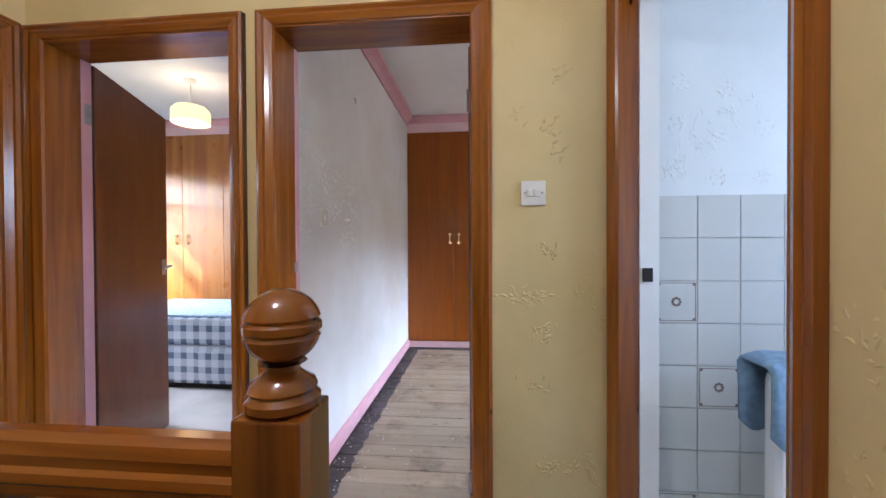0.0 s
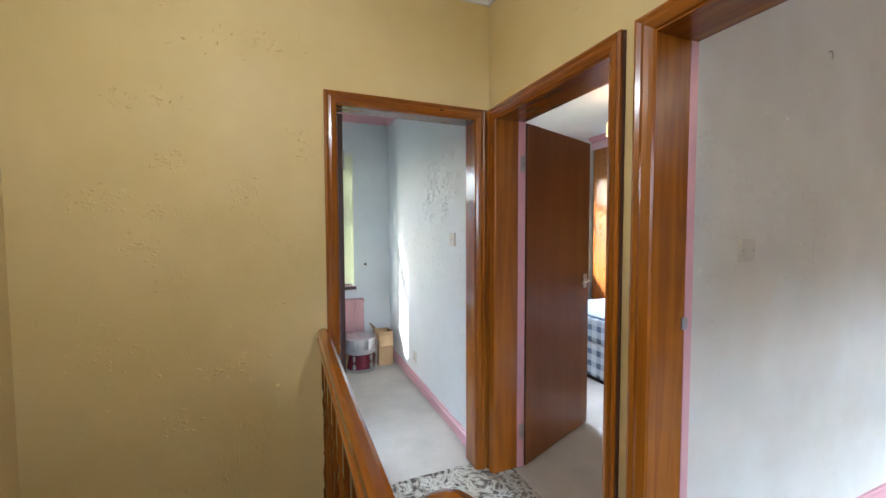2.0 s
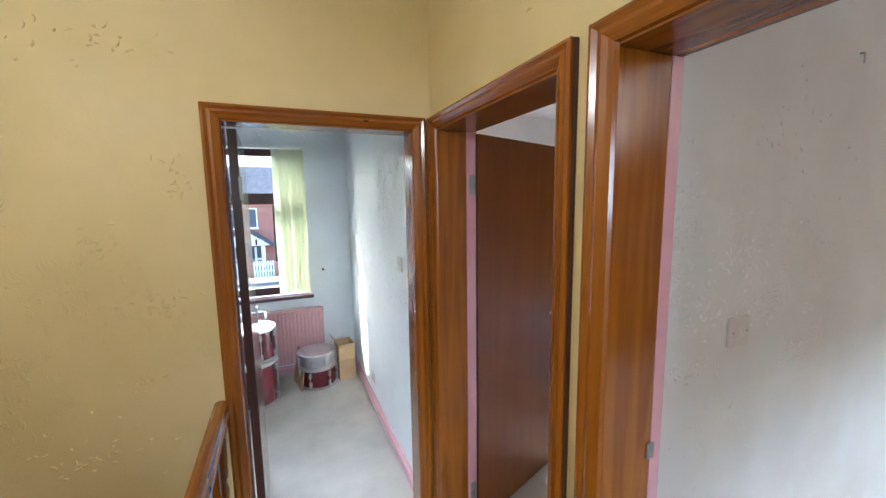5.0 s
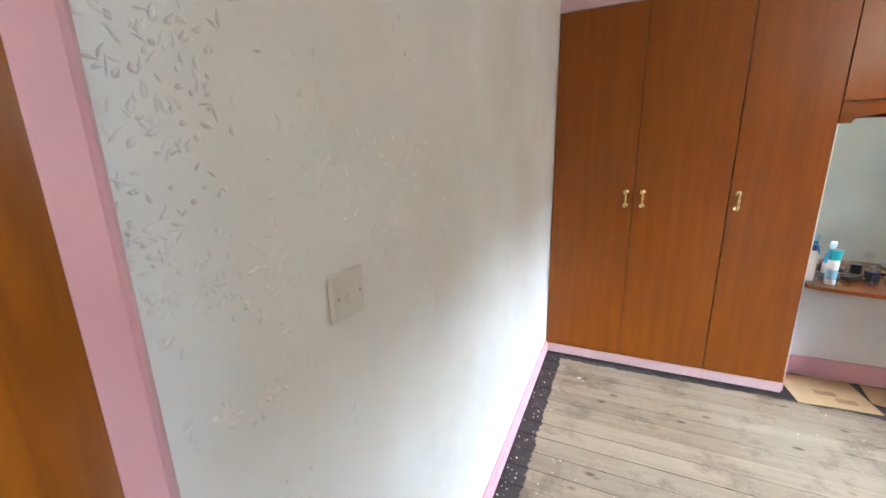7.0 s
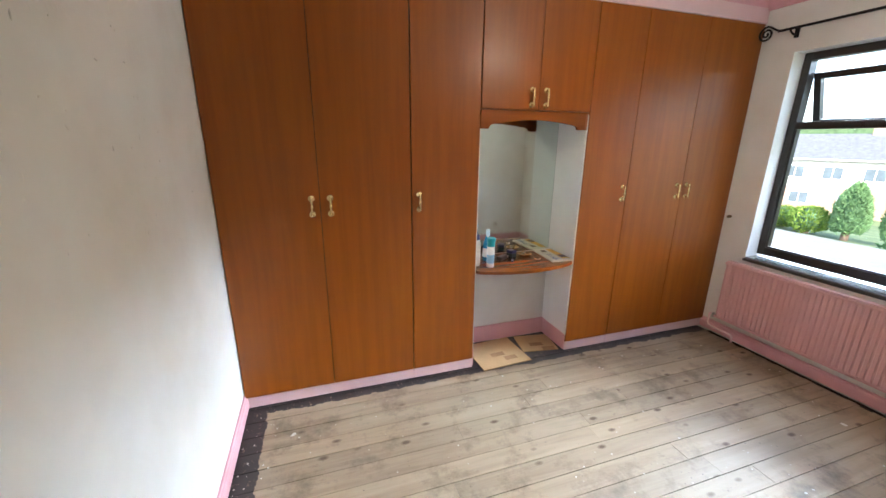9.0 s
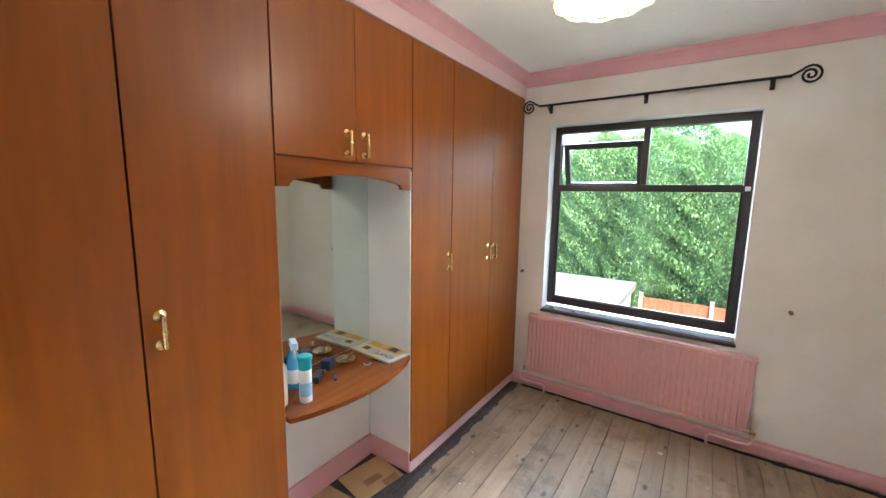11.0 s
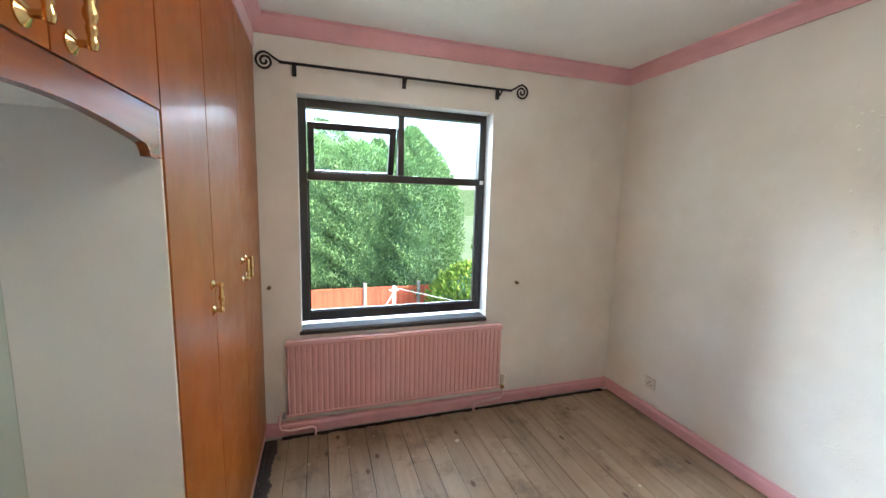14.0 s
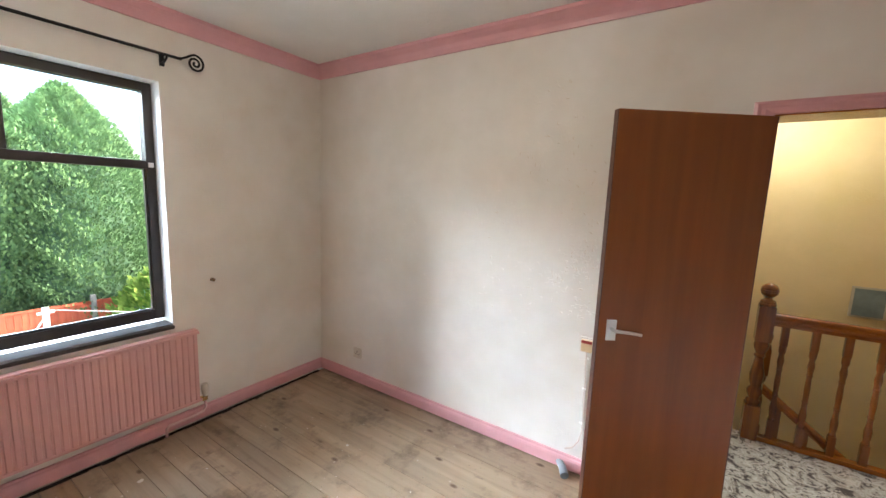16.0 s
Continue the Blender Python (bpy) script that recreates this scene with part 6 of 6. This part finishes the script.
structure("garden_wall", boxes((-25.2, -24.9, -30, -1.9, -2.8, -1.9), (-25.2, -24.9, 0.2, 40, -2.8, -1.9)), REDBRICK, "low red brick garden wall", "wall")
gf = thing("picket_fence", -25.05, -1.85, -2.75, "white picket fence across the street", "fence")
for q in range(14):
    part("picket", boxes((-0.02, 0.02, 0.15 * q, 0.15 * q + 0.09, 0.05, 0.95)), WHITE_GLOSS, gf)
part("rail", boxes((-0.05, -0.021, 0.0, 2.05, 0.3, 0.38), (-0.05, -0.021, 0.0, 2.05, 0.7, 0.78)), WHITE_GLOSS, gf)

for k in range(4):
    a = radians(33 - 17 * k)
    hx, hy = 47.0, 31.0 - 13.2 * k
    house(hx + 0.6 * k, hy, -5.2, 12, 12.4, 5.3, 7.6, 8.5, BROWNBRICK, RENDER, 2.6, rows(1.2, 4, 2.8, 1.5, 3.4, 4.6) + rows(1.6, 3, 3.6, 1.6, 0.9, 2.1), "pair of brick and cream rendered houses in the distance", ((5.4, 6.3, 2.1, WHITE_GLOSS),))
structure("backdrop", boxes((150, 152, -400, 400, -6, 5.5)), foliage("far_tree_line", (0.06, 0.10, 0.05), (0.12, 0.17, 0.09)), "distant hazy line of trees", "backdrop")

# ---- raised plaster relief: short tapering ridges left by the trowel ----
def ridges(name, axis, c, sign, clusters, mat, seed, label, size=1.0, height=0.0035):
    """clusters: (along the wall, height, half width, half height, count, main slant in degrees)."""
    rg = random.Random(seed)
    vs, fs, soiled = [], [], []
    for u0, z0, ru, rz_, count, slant in clusters:
        for _ in range(count):
            u, z = rg.gauss(u0, ru * 0.5), rg.gauss(z0, rz_ * 0.5)
            a = radians(slant + rg.gauss(0, 38))
            turn = rg.uniform(-1.5, 1.5)
            L = size * rg.uniform(0.010, 0.034)
            w = size * rg.uniform(0.0030, 0.0075)
            hgt = height * rg.uniform(0.35, 1.1)
            n = 6
            base = len(vs)
            for k in range(n + 1):
                t = k / n
                fat = math.sin(math.pi * min(0.97, max(0.03, t ** 0.8)))
                for q, lift in ((-1.0, -0.25), (-0.5, 0.75), (0.1, 1.0), (0.7, 0.55), (1.0, -0.25)):
                    uu = u - math.sin(a) * q * w * fat
                    zz = z + math.cos(a) * q * w * fat
                    d = c + sign * (lift * hgt * (fat if lift > 0 else 1))
                    vs.append((d, uu, zz) if axis == "x" else (uu, d, zz))
                u += math.cos(a) * L / n
                z += math.sin(a) * L / n
                a += turn / n
            dirty = int(rg.random() < 0.2)
            for k in range(n):
                for q in range(4):
                    i = base + 5 * k + q
                    fs.append((i, i + 1, i + 6, i + 5))
                    soiled.append(dirty if q < 2 else 0)
    me = bpy.data.meshes.new(name)
    me.from_pydata(vs, [], fs)
    me.materials.append(mat)
    me.materials.append(SOIL_YELLOW if mat is YELLOW else SOIL)
    me.polygons.foreach_set("material_index", soiled)
    me.shade_smooth()
    ob = new(name, me)
    return tagged(ob, label, "wall", "", "structure")


SOIL = plain("soiled_plaster", (0.66, 0.61, 0.54), 0.7, scale=20)
SOIL_YELLOW = plain("soiled_yellow_plaster", (0.60, 0.46, 0.23), 0.7, scale=20)
west = [(1.66, 1.62, 0.10, 0.16, 130, 70), (1.62, 1.45, 0.09, 0.06, 60, 25), (1.66, 1.38, 0.08, 0.04, 35, 30), (1.76, 1.37, 0.12, 0.08, 60, 50), (1.88, 1.55, 0.10, 0.12, 60, 95),
        (2.06, 1.37, 0.16, 0.07, 70, 50), (1.67, 1.20, 0.10, 0.04, 26, 40), (2.38, 1.50, 0.06, 0.05, 24, 60), (2.20, 1.52, 0.14, 0.13, 60, 75), (2.03, 1.34, 0.10, 0.06, 30, 110),
        (2.26, 1.18, 0.12, 0.10, 40, 70), (1.98, 1.50, 0.16, 0.16, 60, 60), (2.36, 1.34, 0.12, 0.18, 50, 80), (2.1, 1.85, 0.3, 0.2, 26, 70), (1.75, 0.95, 0.25, 0.2, 14, 60), (2.9, 1.6, 0.5, 0.4, 36, 75), (3.6, 1.7, 0.4, 0.4, 24, 80)]
ridges("wall_relief", "x", XL, 1, west, WHITE, 21, "off-white raised plaster relief on the bedroom wall", 0.7, 0.0034)
west = [(-0.22, 1.31, 0.08, 0.06, 40, 60), (-0.09, 1.14, 0.10, 0.05, 42, 20), (0.17, 1.54, 0.06, 0.06, 22, 40), (-0.12, 1.67, 0.08, 0.05, 26, 30), (-0.32, 1.50, 0.07, 0.05, 20, 30),
        (-0.27, 1.89, 0.06, 0.04, 16, 40), (0.33, 1.30, 0.10, 0.07, 40, 120), (0.26, 1.03, 0.07, 0.04, 20, 30), (-0.15, 1.45, 0.07, 0.05, 20, 30), (-0.11, 0.54, 0.08, 0.05, 20, 30),
        (-0.11, 1.91, 0.08, 0.05, 18, 30), (-0.41, 1.47, 0.05, 0.05, 14, 30), (0.42, 1.75, 0.06, 0.10, 18, 60), (-0.35, 0.9, 0.2, 0.2, 40, 30), (0.1, 0.8, 0.2, 0.15, 36, 40), (0.2, 2.2, 0.3, 0.1, 24, 30)]
ridges("wall_relief", "x", XW, 1, west, YELLOW, 22, "yellow raised plaster relief on the landing wall", 1.0, 0.0055)
north = [(0.36, 1.555, 0.03, 0.03, 14, 30), (0.36, 1.12, 0.035, 0.03, 14, 60), (0.28, 0.97, 0.08, 0.035, 36, 20), (0.34, 0.84, 0.05, 0.04, 24, 60), (0.30, 0.65, 0.07, 0.02, 14, 10),
         (0.37, 0.36, 0.09, 0.04, 26, 20), (0.39, 1.74, 0.05, 0.05, 12, 40), (0.25, 1.60, 0.03, 0.05, 8, 80), (0.40, 1.48, 0.04, 0.03, 10, 30), (-0.75, 2.25, 0.3, 0.08, 20, 30), (0.2, 2.25, 0.25, 0.1, 20, 40)]
ridges("wall_relief", "y", YL, -1, north, YELLOW, 23, "yellow raised plaster relief on the landing wall", 1.0, 0.005)
ridges("wall_relief", "x", XR, -1, [(0.52, 1.04, 0.05, 0.06, 26, 70), (0.50, 0.86, 0.05, 0.06, 26, 70), (0.44, 1.3, 0.08, 0.1, 12, 60)], YELLOW, 24, "yellow raised plaster relief on the landing wall", 0.6, 0.003)
south = [(1.79, 1.91, 0.10, 0.08, 26, 60), (1.25, 1.45, 0.10, 0.10, 34, 60), (0.83, 1.27, 0.10, 0.10, 60, 60), (0.93, 1.12, 0.08, 0.08, 36, 70), (1.60, 2.0, 0.12, 0.1, 24, 60), (1.0, 2.2, 0.12, 0.08, 20, 60),
         (0.80, 0.98, 0.08, 0.06, 24, 60), (1.08, 1.82, 0.12, 0.16, 50, 80), (1.47, 1.51, 0.16, 0.18, 40, 70), (0.85, 1.6, 0.14, 0.22, 110, 75), (0.82, 1.25, 0.07, 0.14, 60, 70), (0.95, 1.95, 0.2, 0.2, 60, 75), (1.2, 1.1, 0.3, 0.3, 50, 60), (2.1, 1.4, 0.4, 0.4, 50, 60)]
ridges("wall_relief", "y", YB, 1, south, WHITE, 25, "off-white raised plaster relief on the bedroom wall", 0.9, 0.0032)
small = [(-2.0 - 0.16 * k, 1.75 - 0.02 * k, 0.14, 0.24, 70, 70) for k in range(5)] + [(-2.0 - 0.3 * k, 1.2, 0.2, 0.3, 60, 60) for k in range(6)]
ridges("wall_relief", "y", 1.372, -1, small, FRONT_WHITE, 26, "pale glossy raised plaster relief in the small room", 1.1)
rose = []
for u, z in ((0.829, 1.405), (0.962, 1.394), (1.113, 1.391), (0.819, 1.58), (0.947, 1.539), (0.838, 1.735), (0.99, 1.70), (1.12, 1.56)):
    rose += [(u + 0.026 * math.cos(q * 1.05), z + 0.026 * math.sin(q * 1.05), 0.006, 0.006, 3, 90 + 60 * q) for q in range(6)] + [(u, z, 0.016, 0.014, 7, 40)]
ridges("wall_relief", "y", 1.465, -1, rose, FRONT_WHITE, 27, "white raised flower relief above the bathroom tiles", 0.6, 0.002)

# ---- floorboards, laid last ----
rb = random.Random(11)
bw = 0.121
y = YB - 0.058
row = 0
while y < 4.57:
    y1 = min(y + (0.058 if row == 0 else bw), 4.575)
    x = XL + 0.002
    k0 = 0
    while x < XE - 0.04:
        L = rb.uniform(1.1, 2.9) if k0 else rb.uniform(0.7, 2.4)
        x1 = min(x + L, XE - 0.032)
        if XE - x1 < 0.35:
            x1 = XE - 0.032
        g = 0.0026 + 0.0022 * rb.random()
        top = rb.uniform(-0.0015, 0.0)
        xa = max(x, 0.80) if y > YF + 0.03 else x
        xb = min(x1, 1.575) if y > YF + 0.03 else x1
        if y < YB - 0.001:
            xa, xb = max(xa, D2[0] - 0.01), min(xb, D2[1] + 0.01)
        if xb - xa > 0.03:
            bm = bmesh.new()
            box(bm, xa, xb - 0.0015, y, y1 - g, -0.0215, top)
            part("floorboard", bm, BOARDS, sub)
        x = x1
        k0 += 1
    y = y1
    row += 1
